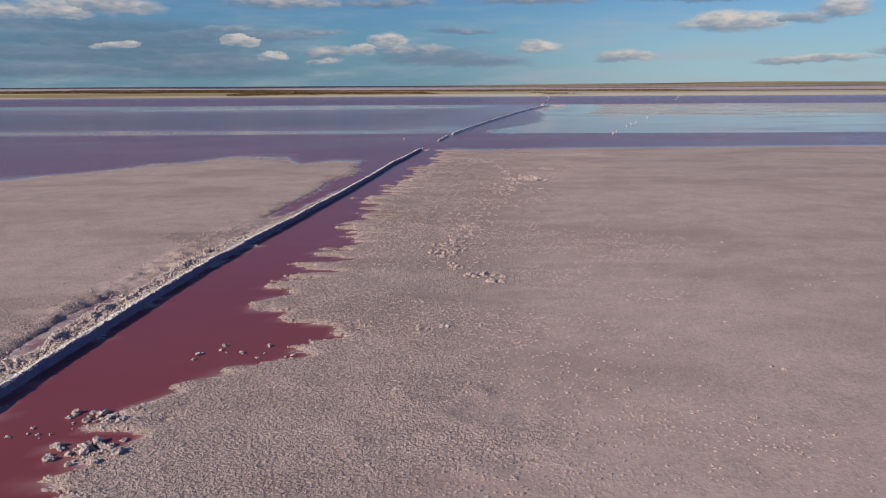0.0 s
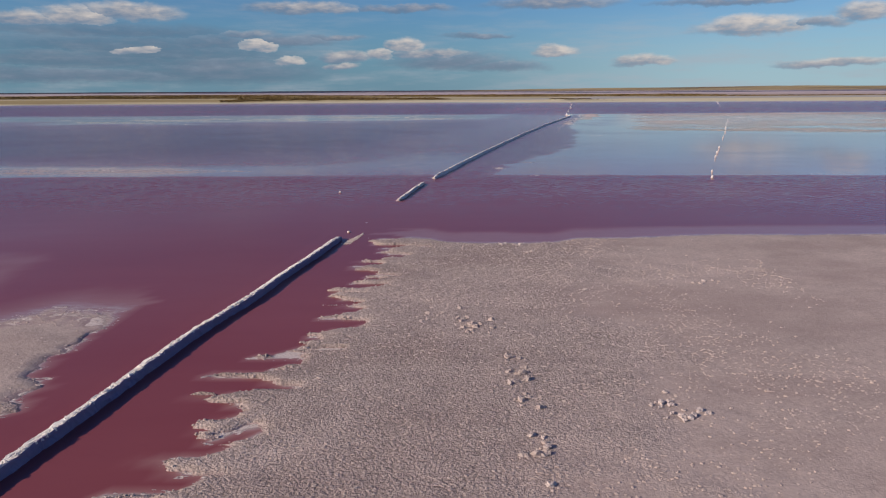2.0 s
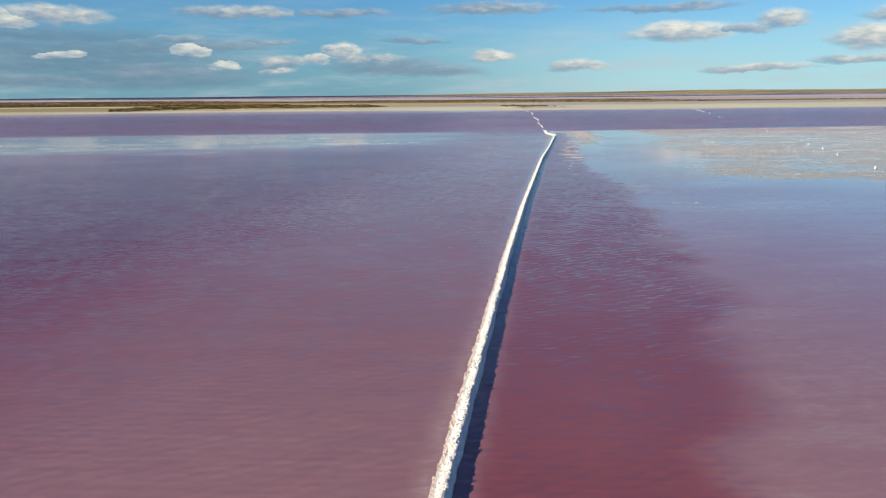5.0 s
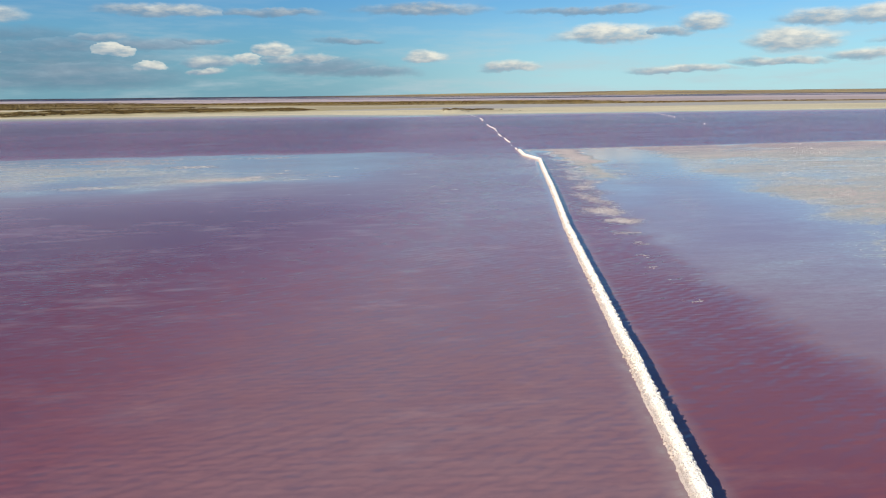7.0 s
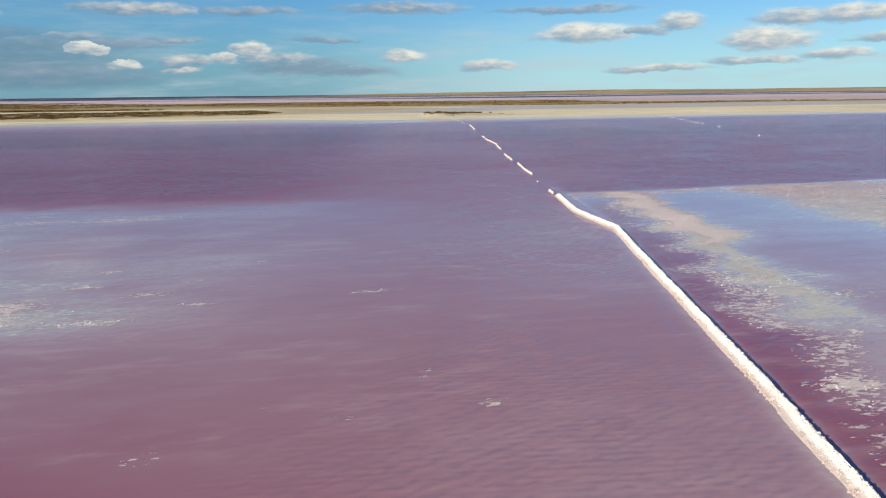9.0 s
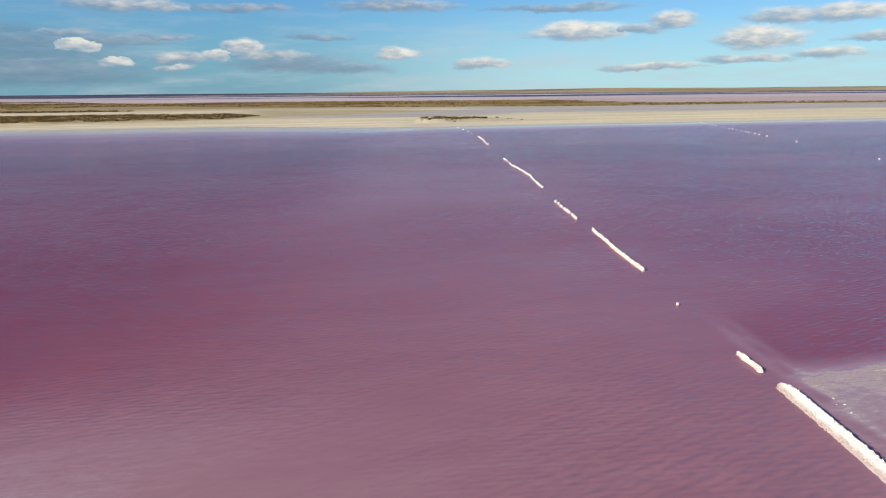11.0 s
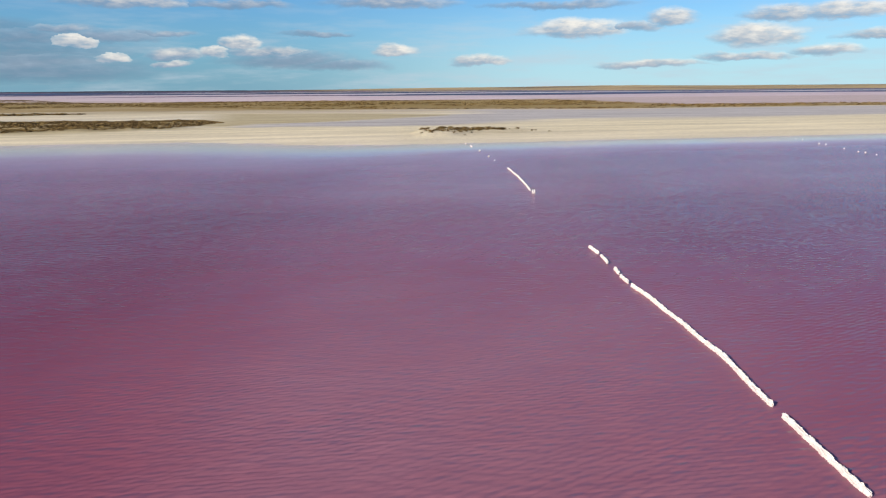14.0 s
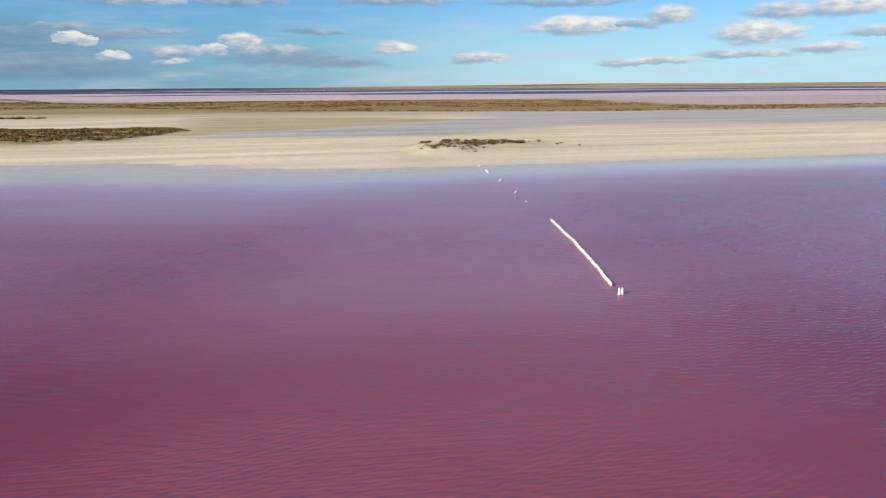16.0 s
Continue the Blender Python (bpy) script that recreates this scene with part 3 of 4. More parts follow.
    lobe = np.hypot((x - 38.5) / 4.0, (y - 284.5) / 3.0) + 0.5 * fbm(x / 2, y / 2, 259)
    knoll = np.minimum(knoll, lobe)
    d = d - 0.75 * smooth(1.1 - knoll, 0, 0.6) * (0.55 + 0.45 * smooth(46 - x, 0, 8))
    rise = smooth(y + 0.12 * np.abs(x), 2300, 4300)
    d = d - rise * (6 + 13 * np.abs(fbm(x / 900, y / 1500, 99))) * (0.3 + 0.7 * smooth(x, -500, 900)) - 6.0 * smooth(x, 700, 1500) * smooth(y, 1700, 2600)
    return d


# drying salt in the pools: x, y, half widths, strength
CRUSTS = [
    (15.9, 115.9, 0.9, 1.1, 1.5), (15.7, 113.5, 0.8, 0.7, 1.4), (14.8, 111.1, 0.7, 0.35, 0.95), (14.5, 109.3, 0.3, 0.4, 0.8),
    (13.9, 107.5, 0.3, 0.3, 0.8), (13.4, 106, 0.3, 0.2, 0.75), (13.2, 104.6, 0.2, 0.15, 0.65), (12.9, 102.6, 0.35, 0.2, 0.7),
    (17.9, 125, 0.2, 0.35, 0.9), (17.8, 123.8, 0.8, 0.4, 1.3), (17.5, 122.9, 0.5, 0.3, 1), (18.2, 125.8, 0.25, 0.15, 0.7),
    (19.9, 126.4, 0.9, 0.5, 0.62), (22.1, 129.3, 1.2, 0.8, 0.62), (21.3, 132.1, 1.2, 0.8, 0.6), (22, 135.9, 1.3, 1.2, 0.6),
    (-0.7, 132.8, 1, 1, 1), (1.9, 131.1, 1.1, 0.25, 0.95),
]
CRUSTS += [
    (0.7, 134.8, 0.7, 0.25, 0.95), (2.8, 133.6, 0.8, 0.22, 0.95), (3.9, 134.9, 0.5, 0.25, 0.7), (4.3, 132.3, 0.6, 0.15, 0.9),
    (0.9, 136.6, 0.5, 0.3, 0.65), (9.3, 132.5, 0.8, 0.22, 0.85), (5.8, 136.9, 0.3, 0.4, 0.6), (10.9, 124.5, 0.7, 0.3, 0.4),
    (9.9, 126.1, 0.5, 0.4, 0.4), (6.6, 125.1, 0.5, 0.2, 0.4), (4.7, 123.6, 0.7, 0.25, 0.45), (8, 124.4, 0.6, 0.3, 0.4),
    (-1.9, 131.9, 2.2, 1.3, 1), (-6.1, 140.7, 2.2, 1.3, 0.9), (-3.7, 131.9, 2.5, 1.2, 1), (-9.6, 129.4, 2.2, 0.8, 1),
]
CRUSTS += [
    (5.9, 60.4, 0.35, 0.25, 1), (4.3, 63.7, 0.35, 0.6, 0.75), (6.2, 67, 0.6, 0.7, 0.6), (16.7, 119.4, 0.7, 3, 0.9),
    (15, 91.6, 1, 0.5, 0.6),
]


def pan_rim(x, y):
    """How far the red channel reaches right of the dyke."""
    rim = np.interp(y, (60, 70, 78, 88, 100, 112, 124, 140, 150), (1.5, 3.4, 5.2, 5.0, 3.4, 1.9, 1.6, 1.5, 1.0))
    return rim + 1.6 * fbm(x / 2.6, y / 1.6, 51)


def crust_cover(x, y):
    """Share of the surface that dry salt covers where brine stands."""
    c = np.zeros_like(x)
    for bx, by, rx, ry, k in CRUSTS:
        c = np.maximum(c, k * np.exp(-(((x - bx) / rx) ** 2 + ((y - by) / ry) ** 2)))
    e = x - dyke_x(y)
    c = np.maximum(c, 0.75 * np.exp(-((e - pan_rim(x, y) - 0.5) / 0.7) ** 2) * smooth(y, 116, 126) * smooth(-y, -149, -146))
    c = np.maximum(c, 0.3 * np.exp(-(e / 0.1) ** 2) * smooth(y, 45, 46) * smooth(-y, -50.6, -47.6))
    d = lake_depth(x, y)
    return np.maximum(c, 0.62 * smooth(-d, -0.06, 0.01) * smooth(-y, -46.5, -43))


def steps(*runs):
    """Grid lines: runs of (from, to, first step, last step)."""
    out = []
    for a, b, s0, s1 in runs:
        n = max(2, int(round(2 * abs(b - a) / (s0 + s1))))
        k = np.linspace(0, 1, n, endpoint=False)
        out.append(a + (b - a) * (k * s0 + k * k * (s1 - s0) / 2) / ((s0 + s1) / 2))
    return np.concatenate(out + [[runs[-1][1]]])


def sheet(name, xs, ys, z, mat, fields=()):
    nx, ny = len(xs), len(ys)
    co = np.empty((ny, nx, 3), np.float32)
    co[..., 0], co[..., 1], co[..., 2] = xs[None, :], ys[:, None], z
    i = np.arange(ny * nx).reshape(ny, nx)
    quads = np.stack([i[:-1, :-1], i[:-1, 1:], i[1:, 1:], i[1:, :-1]], -1).reshape(-1)
    me = bpy.data.meshes.new(name)
    me.vertices.add(nx * ny)
    me.vertices.foreach_set("co", co.reshape(-1))
    me.loops.add(len(quads))
    me.loops.foreach_set("vertex_index", quads.astype(np.int32))
    me.polygons.add(len(quads) // 4)
    me.polygons.foreach_set("loop_start", np.arange(0, len(quads), 4, dtype=np.int32))
    me.update(calc_edges=True)
    me.polygons.foreach_set("use_smooth", np.ones(len(quads) // 4, bool))
    for field, value in fields:
        me.attributes.new(field, "FLOAT", "POINT").data.foreach_set("value", value.astype(np.float32).reshape(-1))
    me.materials.append(mat)
    return new(name, me)


def belt_edges(x):
    """Near and far edge of the belt of scrub across the flats."""
    lo = np.interp(x, (-420, -260, -150, -110, -94, -57, -7, 18, 66, 109, 158, 220, 330), (440, 445, 405, 470, 505, 513, 470, 445, 424, 409, 404, 409, 420))
    hi = np.interp(x, (-420, -200, -120, -100, 0, 105, 172, 180, 220, 330), (820, 800, 640, 617, 625, 610, 595, 455, 450, 436))
    return lo, hi


def land_tones(x, y):
    """Shares of leaf litter, of wet grey ground and of bare tan sand on the far shore."""
    w = y + 9 * fbm(x / 26, y / 11, 261) + 3 * fbm(x / 6, y / 3, 263, 3)
    lo, hi = belt_edges(x)
    litter = smooth(w - lo, -4, 4) * smooth(hi - w, -6, 6)
    isle = smooth(y - 310.5 - 0.25 * (x + 20), -2, 2) * smooth(350 - y, -2, 5) * smooth(-2 - x - 0.3 * np.abs(y - 338), -3, 4)
    knoll = np.hypot((x - 45) / 11.5, (y - 291 - 0.15 * (x - 45)) / 6) + 0.5 * fbm(x / 3, y / 2.5, 257)
    litter = np.maximum(litter, np.maximum(isle, 0.3 * smooth(1.15 - knoll, 0, 0.4)))
    near = np.interp(x, (-30, 4, 21, 43, 56, 80, 130, 200), (328, 315, 316, 311, 320, 336, 322, 332))
    away = np.interp(x, (-30, 0, 24, 42, 61, 62.5, 120, 250), (330, 324, 335, 350, 368, 404, 398, 398))
    lane = smooth(w - near, -4, 6) * smooth(away - w, -4, 5) * smooth(x, -20, 8)
    top = np.interp(x, (-20, 0, 40, 61), (404, 398, 386, 369))
    tan = smooth(w - away, -3, 4) * smooth(top - w, -4, 6) * smooth(x, -14, 2) * smooth(-x, -64, -58)
    hem = smooth(w - 310.5 - 0.25 * (x + 20), -7, -1) * smooth(310.5 + 0.25 * (x + 20) + 4 - w, 0, 4) * smooth(28 - x, 0, 16)
    back = smooth(w, 396, 410) * smooth(lo - w, 4, 12) * smooth(-x, -60, -20)
    tan = np.clip(tan + 0.8 * hem + 0.75 * back * (0.6 + fbm(x / 60, y / 9, 267)), 0, 1)
    return (("litter", litter), ("lane", lane), ("tan", tan))


def land_height(x, y, d):
    """Height of the bed and the crust where the brine is d deep."""
    dry = smooth(-d, -0.01, 0.03)
    near = smooth(-y, -70, -50)
    calm = 0.3 + 0.7 * smooth(-(x - 0.14 * y + 9 * fbm(x / 5, y / 3.5, 127)), -1.5, 1.5) * smooth(x - 0.14 * y, -9.5, -8.2)
    grain = calm * 0.012 * fbm(x / 0.30, y / 0.24, 111, 3) + calm * 0.014 * np.abs(fbm(x / 0.9, y / 0.7, 115, 3))
    clump = 0.10 * np.clip(fbm(x / 0.5, y / 0.45, 121, 2) - 0.12, 0, 1) * smooth(fbm(x / 4.5, y / 5.5, 125, 3), 0.08, 0.3)
    side = x - dyke_x(y)
    strip = smooth(side, -1.7, -1.2) * smooth(-side, 0.25, 0.4) * smooth(-y, -22, -17)
    clump = clump * calm + strip * (0.17 * np.abs(fbm(x / 0.35, y / 0.3, 141, 3)) - 0.01)
    return -d - 0.12 * smooth(y, 60, 64) * smooth(-y, -262, -250) + 0.034 * fbm(x / 0.22, y / 0.15, 151, 3) * smooth(-d, -0.05, -0.005) * smooth(d, -0.035, -0.01) * near + dry * (near * (grain + clump) + (1 - near) * 0.05 * fbm(x / 6, y / 4, 131))


def build_ground():
    xs = steps((-4600, -60, 600, 4), (-60, -16, 2, 0.4), (-16, -8, 0.3, 0.09), (-8, 9, 0.085, 0.085), (9, 24, 0.1, 0.3), (24, 60, 0.4, 2),
               (60, 4600, 3, 500))
    ys = steps((-4000, -10, 600, 1), (-10, 5, 1, 0.1), (5, 48, 0.085, 0.085), (48, 64, 0.2, 0.3), (64, 160, 0.35, 0.4), (160, 280, 1, 1),
               (280, 640, 3, 5), (640, 4700, 8, 130))
    X, Y = np.meshgrid(xs, ys)
    d = lake_depth(X, Y)
    z = land_height(X, Y, d)
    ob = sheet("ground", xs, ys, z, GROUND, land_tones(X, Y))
    tagged(ob, "flat salt lake bed and sandy far shore with grey-pink crust", "ground", kind="structure")


def calm_water(x, y):
    """Where the brine lies still in the lee of the salt banks."""
    e = x - dyke_x(y) + 3 * fbm(x / 7, y / 4, 231)
    w = y + 5 * fbm(x / 8, y / 6, 233)
    left = smooth(-e, 5, 11) * smooth(w, 104, 116) * smooth(-w, -152, -148)
    return np.clip(left + smooth(e, 5, 8) * smooth(w, 60, 66) * smooth(-y, -149, -147), 0, 1)


def build_water():
    xs = steps((-4600, -60, 600, 4), (-60, -16, 2, 0.4), (-16, 26, 0.25, 0.25), (26, 60, 0.4, 2), (60, 4600, 4, 600))
    ys = steps((-400, -10, 60, 1), (-10, 5, 1, 0.4), (5, 62, 0.25, 0.25), (62, 110, 0.35, 0.3), (110, 150, 0.25, 0.25), (150, 160, 0.3, 0.6), (160, 300, 1, 2), (300, 3000, 3, 100))
    X, Y = np.meshgrid(xs, ys)
    ob = sheet("water", xs, ys, np.zeros_like(X), BRINE, (("depth", lake_depth(X, Y)), ("crust", crust_cover(X, Y)), ("calm", calm_water(X, Y))))
    tagged(ob, "shallow rippled pink brine of a salt lake", "water", kind="structure")


build_ground()
build_water()


def flat_lumps(name, x, y, foot, size, tall, mat, label, rng):
    """Flat five-sided lumps of salt, past counting, in one mesh."""
    n, k = len(x), 5
    turn = rng.uniform(0, 6.28, (n, 1)) + np.arange(k) * (6.283 / k)
    big = rng.uniform(0, 1, (n, 1)) ** 2
    reach = (size[0] + (size[1] - size[0]) * big) * rng.uniform(0.6, 1.3, (n, k))
    top = tall[0] + (tall[1] - tall[0]) * big[:, 0]
    co = np.empty((n, 2 * k, 3), np.float32)
    for half, share in ((0, 1.0), (1, 0.6)):
        here = slice(half * k, half * k + k)
        co[:, here, 0] = x[:, None] + np.cos(turn) * reach * share * 1.3
        co[:, here, 1] = y[:, None] + np.sin(turn) * reach * share
        co[:, here, 2] = foot[:, None] + ((top[:, None] * rng.uniform(0.6, 1.2, (n, k))) if half else -0.02)
    base = (np.arange(n) * 2 * k)[:, None]
    a = np.arange(k)
    walls = np.stack([a, (a + 1) % k, (a + 1) % k + k, a + k], -1).reshape(1, -1) + base
    loops = np.concatenate([walls, np.arange(k, 2 * k)[None, :] + base], 1).reshape(-1)
    starts = (np.append(np.arange(k) * 4, 4 * k)[None, :] + (np.arange(n) * 5 * k)[:, None]).reshape(-1)
    me = bpy.data.meshes.new(name)
    me.vertices.add(n * 2 * k)
    me.vertices.foreach_set("co", co.reshape(-1))
    me.loops.add(len(loops))
    me.loops.foreach_set("vertex_index", loops.astype(np.int32))
    me.polygons.add(len(starts))
    me.polygons.foreach_set("loop_start", starts.astype(np.int32))
    me.update(calc_edges=True)
    me.polygons.foreach_set("use_smooth", np.zeros(len(starts), bool))
    me.materials.append(mat)
    return tagged(new(name, me), label, "salt flakes" if label else "", kind="stuff")


def salt_flakes():
    """Flakes that stand a finger's width out of the shallow pans."""
    rng = np.random.default_rng(17)
    n = 620000
    x, y = rng.uniform(-60, 62, n), rng.uniform(58, 151, n)
    ok = np.abs(x - 4.5 - 0.24 * (y - 75)) < 9 + 0.62 * (y - 45)
    x, y = x[ok], y[ok]
    d, c = lake_depth(x, y), crust_cover(x, y)
    drawn = fbm(x / 2.6, y / 0.8, 221, 4) + 0.6 * fbm(x / 0.7, y / 0.3, 227, 3)
    share = 0.4 * smooth(-d, -0.024, -0.008) * smooth(drawn, -0.1, 0.35) + 0.9 * smooth(c, 0.3, 0.65) * smooth(c + 1.0 * drawn, 0.5, 0.8)
    keep = rng.uniform(0, 1, len(x)) < share
    x, y = x[keep], y[keep]
    flat_lumps("salt_flakes", x, y, np.zeros_like(x), (0.008, 0.034), (0.003, 0.014), FLAKE, "small white salt flakes breaking the surface of shallow brine", rng)


def crust_crystals():
    """The knobbly crystals of the crust near the dyke and along the brine's edge."""
    rng = np.random.default_rng(23)
    n = 150000
    y = 4 + 44 * rng.uniform(0, 1, n) ** 1.25
    x = rng.uniform(-9, 7.5, n) + 0.05 * y
    d = lake_depth(x, y)
    side = x - dyke_x(y)
    lane = x - 0.14 * y + 9 * fbm(x / 5, y / 3.5, 127)
    knobbly = smooth(-lane, -2.0, 1.2) * smooth(side, 0.2, 0.4) + 0.5 * smooth(side, -3.5, -1.0) * smooth(-side, 0.0, 0.3)
    edge = smooth(-d, -0.035, -0.012) * smooth(d, -0.03, -0.012)
    patchy = smooth(fbm(x / 1.3, y / 1.1, 241, 3), -0.25, 0.2)
    share = smooth(-d, -0.012, 0.012) * (0.006 + 0.8 * knobbly) * (0.3 + 0.7 * patchy) + 0.8 * edge * smooth(fbm(x / 0.35, y / 0.2, 243, 3), -0.1, 0.2)
    keep = rng.uniform(0, 1, n) < share
    x, y = x[keep], y[keep]
    foot = np.maximum(land_height(x, y, d[keep]), 0.0)
    flat_lumps("crust_crystals", x, y, foot, (0.009, 0.028), (0.003, 0.015), CRYSTAL, "knobbly pale pink salt crystals grown over the flat crust", rng)
    # a knobbly bank of it against the near stretch of the dyke
    y = rng.uniform(4, 22, 5200)
    side = -0.06 - 0.5 * rng.uniform(0, 1, len(y)) ** 1.3 * smooth(-y, -23, -17)
    x = dyke_x(y) + side
    foot = np.maximum(land_height(x, y, lake_depth(x, y)), 0.0) + 0.05 * smooth(side, -0.35, -0.05)
    flat_lumps("dyke_crystals", x, y, foot, (0.014, 0.045), (0.012, 0.04), CLOD, "knobbly pink-white salt crystals heaped against the dyke", rng)

    # broken crust in the lee of the dyke's end
    at = rng.uniform(0, 1, 900)
    x, y = -1.13 + 0.3 * at + rng.normal(0, 0.05, 900) * (1.2 - at), 44.3 + 1.4 * at + rng.normal(0, 0.05, 900)
    flat_lumps("end_crystals", x, y, np.zeros(900) - 0.004, (0.008, 0.03), (0.004, 0.022), CLOD, "low bank of pink-white salt crystals at the end of the dyke", rng)


salt_flakes()
crust_crystals()


# ---------------------------------------------------------------- things
def mesh_object(name, bm, mat, parent=None, label="", smooth_faces=True):
    me = bpy.data.meshes.new(name)
    bm.to_mesh(me)
    bm.free()
    me.materials.append(mat)
    for p in me.polygons:
        p.use_smooth = smooth_faces
    ob = new(name, me)
    if parent:
        ob.parent = parent
    if label:
        ob["label"] = label
    return ob


def ridge_mesh(points, width, height, seed, step=0.05, skirt=0.5, lump=1.0, piece="", blunt=0.14):
    """A crusted wall of salt swept along the points, closed and rounded at both ends."""
    pts = [Vector((*p, 0)) for p in points]
    run = [0.0]
    for a, b in zip(pts, pts[1:]):
        run.append(run[-1] + (b - a).length)
    n = max(6, int(run[-1] / step))
    if skirt > 0.5:
        profile = [(-0.5 - skirt, -0.3), (-0.45 - 0.9 * skirt, 0.0), (-0.4 - 0.75 * skirt, 0.2), (-0.35 - 0.5 * skirt, 0.34), (-0.3 - 0.28 * skirt, 0.46),
                   (-0.3 - 0.1 * skirt, 0.6), (-0.22, 0.78), (-0.02, 0.92), (0.16, 1.0), (0.3, 1.0), (0.38, 0.84), (0.5, 0.46), (0.62, 0.1), (0.72, -0.35)]
    else:
        profile = [(-0.55 - skirt, -0.3), (-0.52 - 0.85 * skirt, 0.0), (-0.5 - 0.6 * skirt, 0.2), (-0.48 - 0.35 * skirt, 0.45), (-0.46 - 0.12 * skirt, 0.6),
                   (-0.40, 0.74), (-0.2, 0.82), (0.0, 0.89), (0.2, 0.96), (0.38, 1.0), (0.47, 0.97), (0.49, 0.5), (0.52, 0.1), (0.55, -0.35)]
    bm = bmesh.new()
    rings, base = [], pts[0]
    px, py = [p.x for p in pts], [p.y for p in pts]
    for i in range(n + 1):
        s = run[-1] * i / n
        c = Vector((float(np.interp(s, run, px)), float(np.interp(s, run, py)), 0))
        q = min(s + 0.3, run[-1])
        a = max(s - 0.3, 0)
        along = Vector((float(np.interp(q, run, px) - np.interp(a, run, px)), float(np.interp(q, run, py) - np.interp(a, run, py)), 0)).normalized()
        side = Vector((along.y, -along.x, 0))
        end = min(1.0, (min(s, run[-1] - s) + 0.03) / blunt)
        taper = math.sqrt(max(0.05, 1 - (1 - end) ** 2))
        slow = noise.noise((s * 0.35, seed * 7.3, 0))
        w = width * (1 + 0.12 * slow * lump + 0.10 * noise.noise((s * 2.1, seed, 4)) * lump) * taper
        low = 0.45 if blunt < 0.3 else 0.05
        h = height * (1 + 0.14 * noise.noise((s * 0.8, seed, 9)) * lump + 0.10 * noise.noise((s * 4.0, seed, 2)) * lump) * (low + (1 - low) * taper)
        c = c + side * (0.05 * noise.noise((s * 0.5, seed, 17)))
        ring = []
        for k, (u, v) in enumerate(profile):
            j = noise.noise_vector((c.x * 5.5 + k * 0.9, c.y * 5.5, k * 1.3 + seed)) * (0.02 * lump)
            j += noise.noise_vector((c.x * 17, c.y * 17 + k * 2.1, k * 2.7 + seed)) * (0.016 * lump)
            ring.append(bm.verts.new(c - base + side * (u * w) + Vector((0, 0, v * h)) + j))
        rings.append(ring)
    for a, b in zip(rings, rings[1:]):
        for k in range(len(profile) - 1):
            if piece == "" or (k < 9) == (piece == "crest"):
                bm.faces.new((a[k], b[k], b[k + 1], a[k + 1]))
    if piece != "face":
        bm.faces.new(rings[0])
        bm.faces.new(rings[-1][::-1])
    bmesh.ops.delete(bm, geom=[v for v in bm.verts if not v.link_faces], context="VERTS")
    bmesh.ops.recalc_face_normals(bm, faces=bm.faces)
    return bm, base


def dyke(points, width, height, seed, label, skirt, mat, lump=1.6, face=None):
    """A long dyke: a dry sunlit crest and the face under it, by default with its shade painted in."""
    e = new("salt_ridge")
    e.location = (*points[0], 0)
    for piece, m in (("crest", mat), ("face", face or SHADED)):
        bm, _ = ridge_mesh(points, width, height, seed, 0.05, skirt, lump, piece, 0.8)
        mesh_object({"crest": "crest", "face": "shaded_face"}[piece], bm, m, e, "" if piece == "crest" else "face of the dyke on its shaded side", smooth_faces=False)
    # crystals grown over the crest and down its sunny side
    rng = np.random.default_rng(300 + seed)
    px, py = np.array(points).T
    run = np.concatenate([[0], np.cumsum(np.hypot(np.diff(px), np.diff(py)))])
    n = int(run[-1] * 120)
    at = rng.uniform(0.1, run[-1] - 0.1, n)
    u = 0.32 - (0.72 + skirt) * rng.uniform(0, 1, n) ** 1.4
    ends = np.clip(np.minimum(at, run[-1] - at) / 0.5, 0.1, 1)
    up = np.interp(u, (-0.5 - skirt, -0.35 - 0.5 * skirt, -0.25, 0.1, 0.35), (0, 0.3, 0.74, 0.97, 0.97)) * height * (0.4 + 0.6 * ends)
    ob = flat_lumps("crystal_crust", np.interp(at, run, px) + u * width * 1.02 - px[0], np.interp(at, run, py) - py[0], up, (0.008, 0.032), (0.004, 0.026), mat, "", rng)
    ob.parent = e
    return tagged(e, label, "salt ridge")


def ridge(points, width, height, seed, label, group="", step=0.05, skirt=0.4, mat=None):
    bm, base = ridge_mesh(points, width, height, seed, step, skirt, 1.6, blunt=min(0.14, 0.2 * math.dist(points[0], points[-1])))
    ob = mesh_object("salt_ridge", bm, mat or SALT, smooth_faces=False)
    ob.location = base
    return tagged(ob, label, "salt ridge", group)


def dyke_points(y0, y1):
    ys = [y0] + [y for y in DYKE_Y if y0 < y < y1] + [y1]
    return [(float(dyke_x(y)), y) for y in ys]


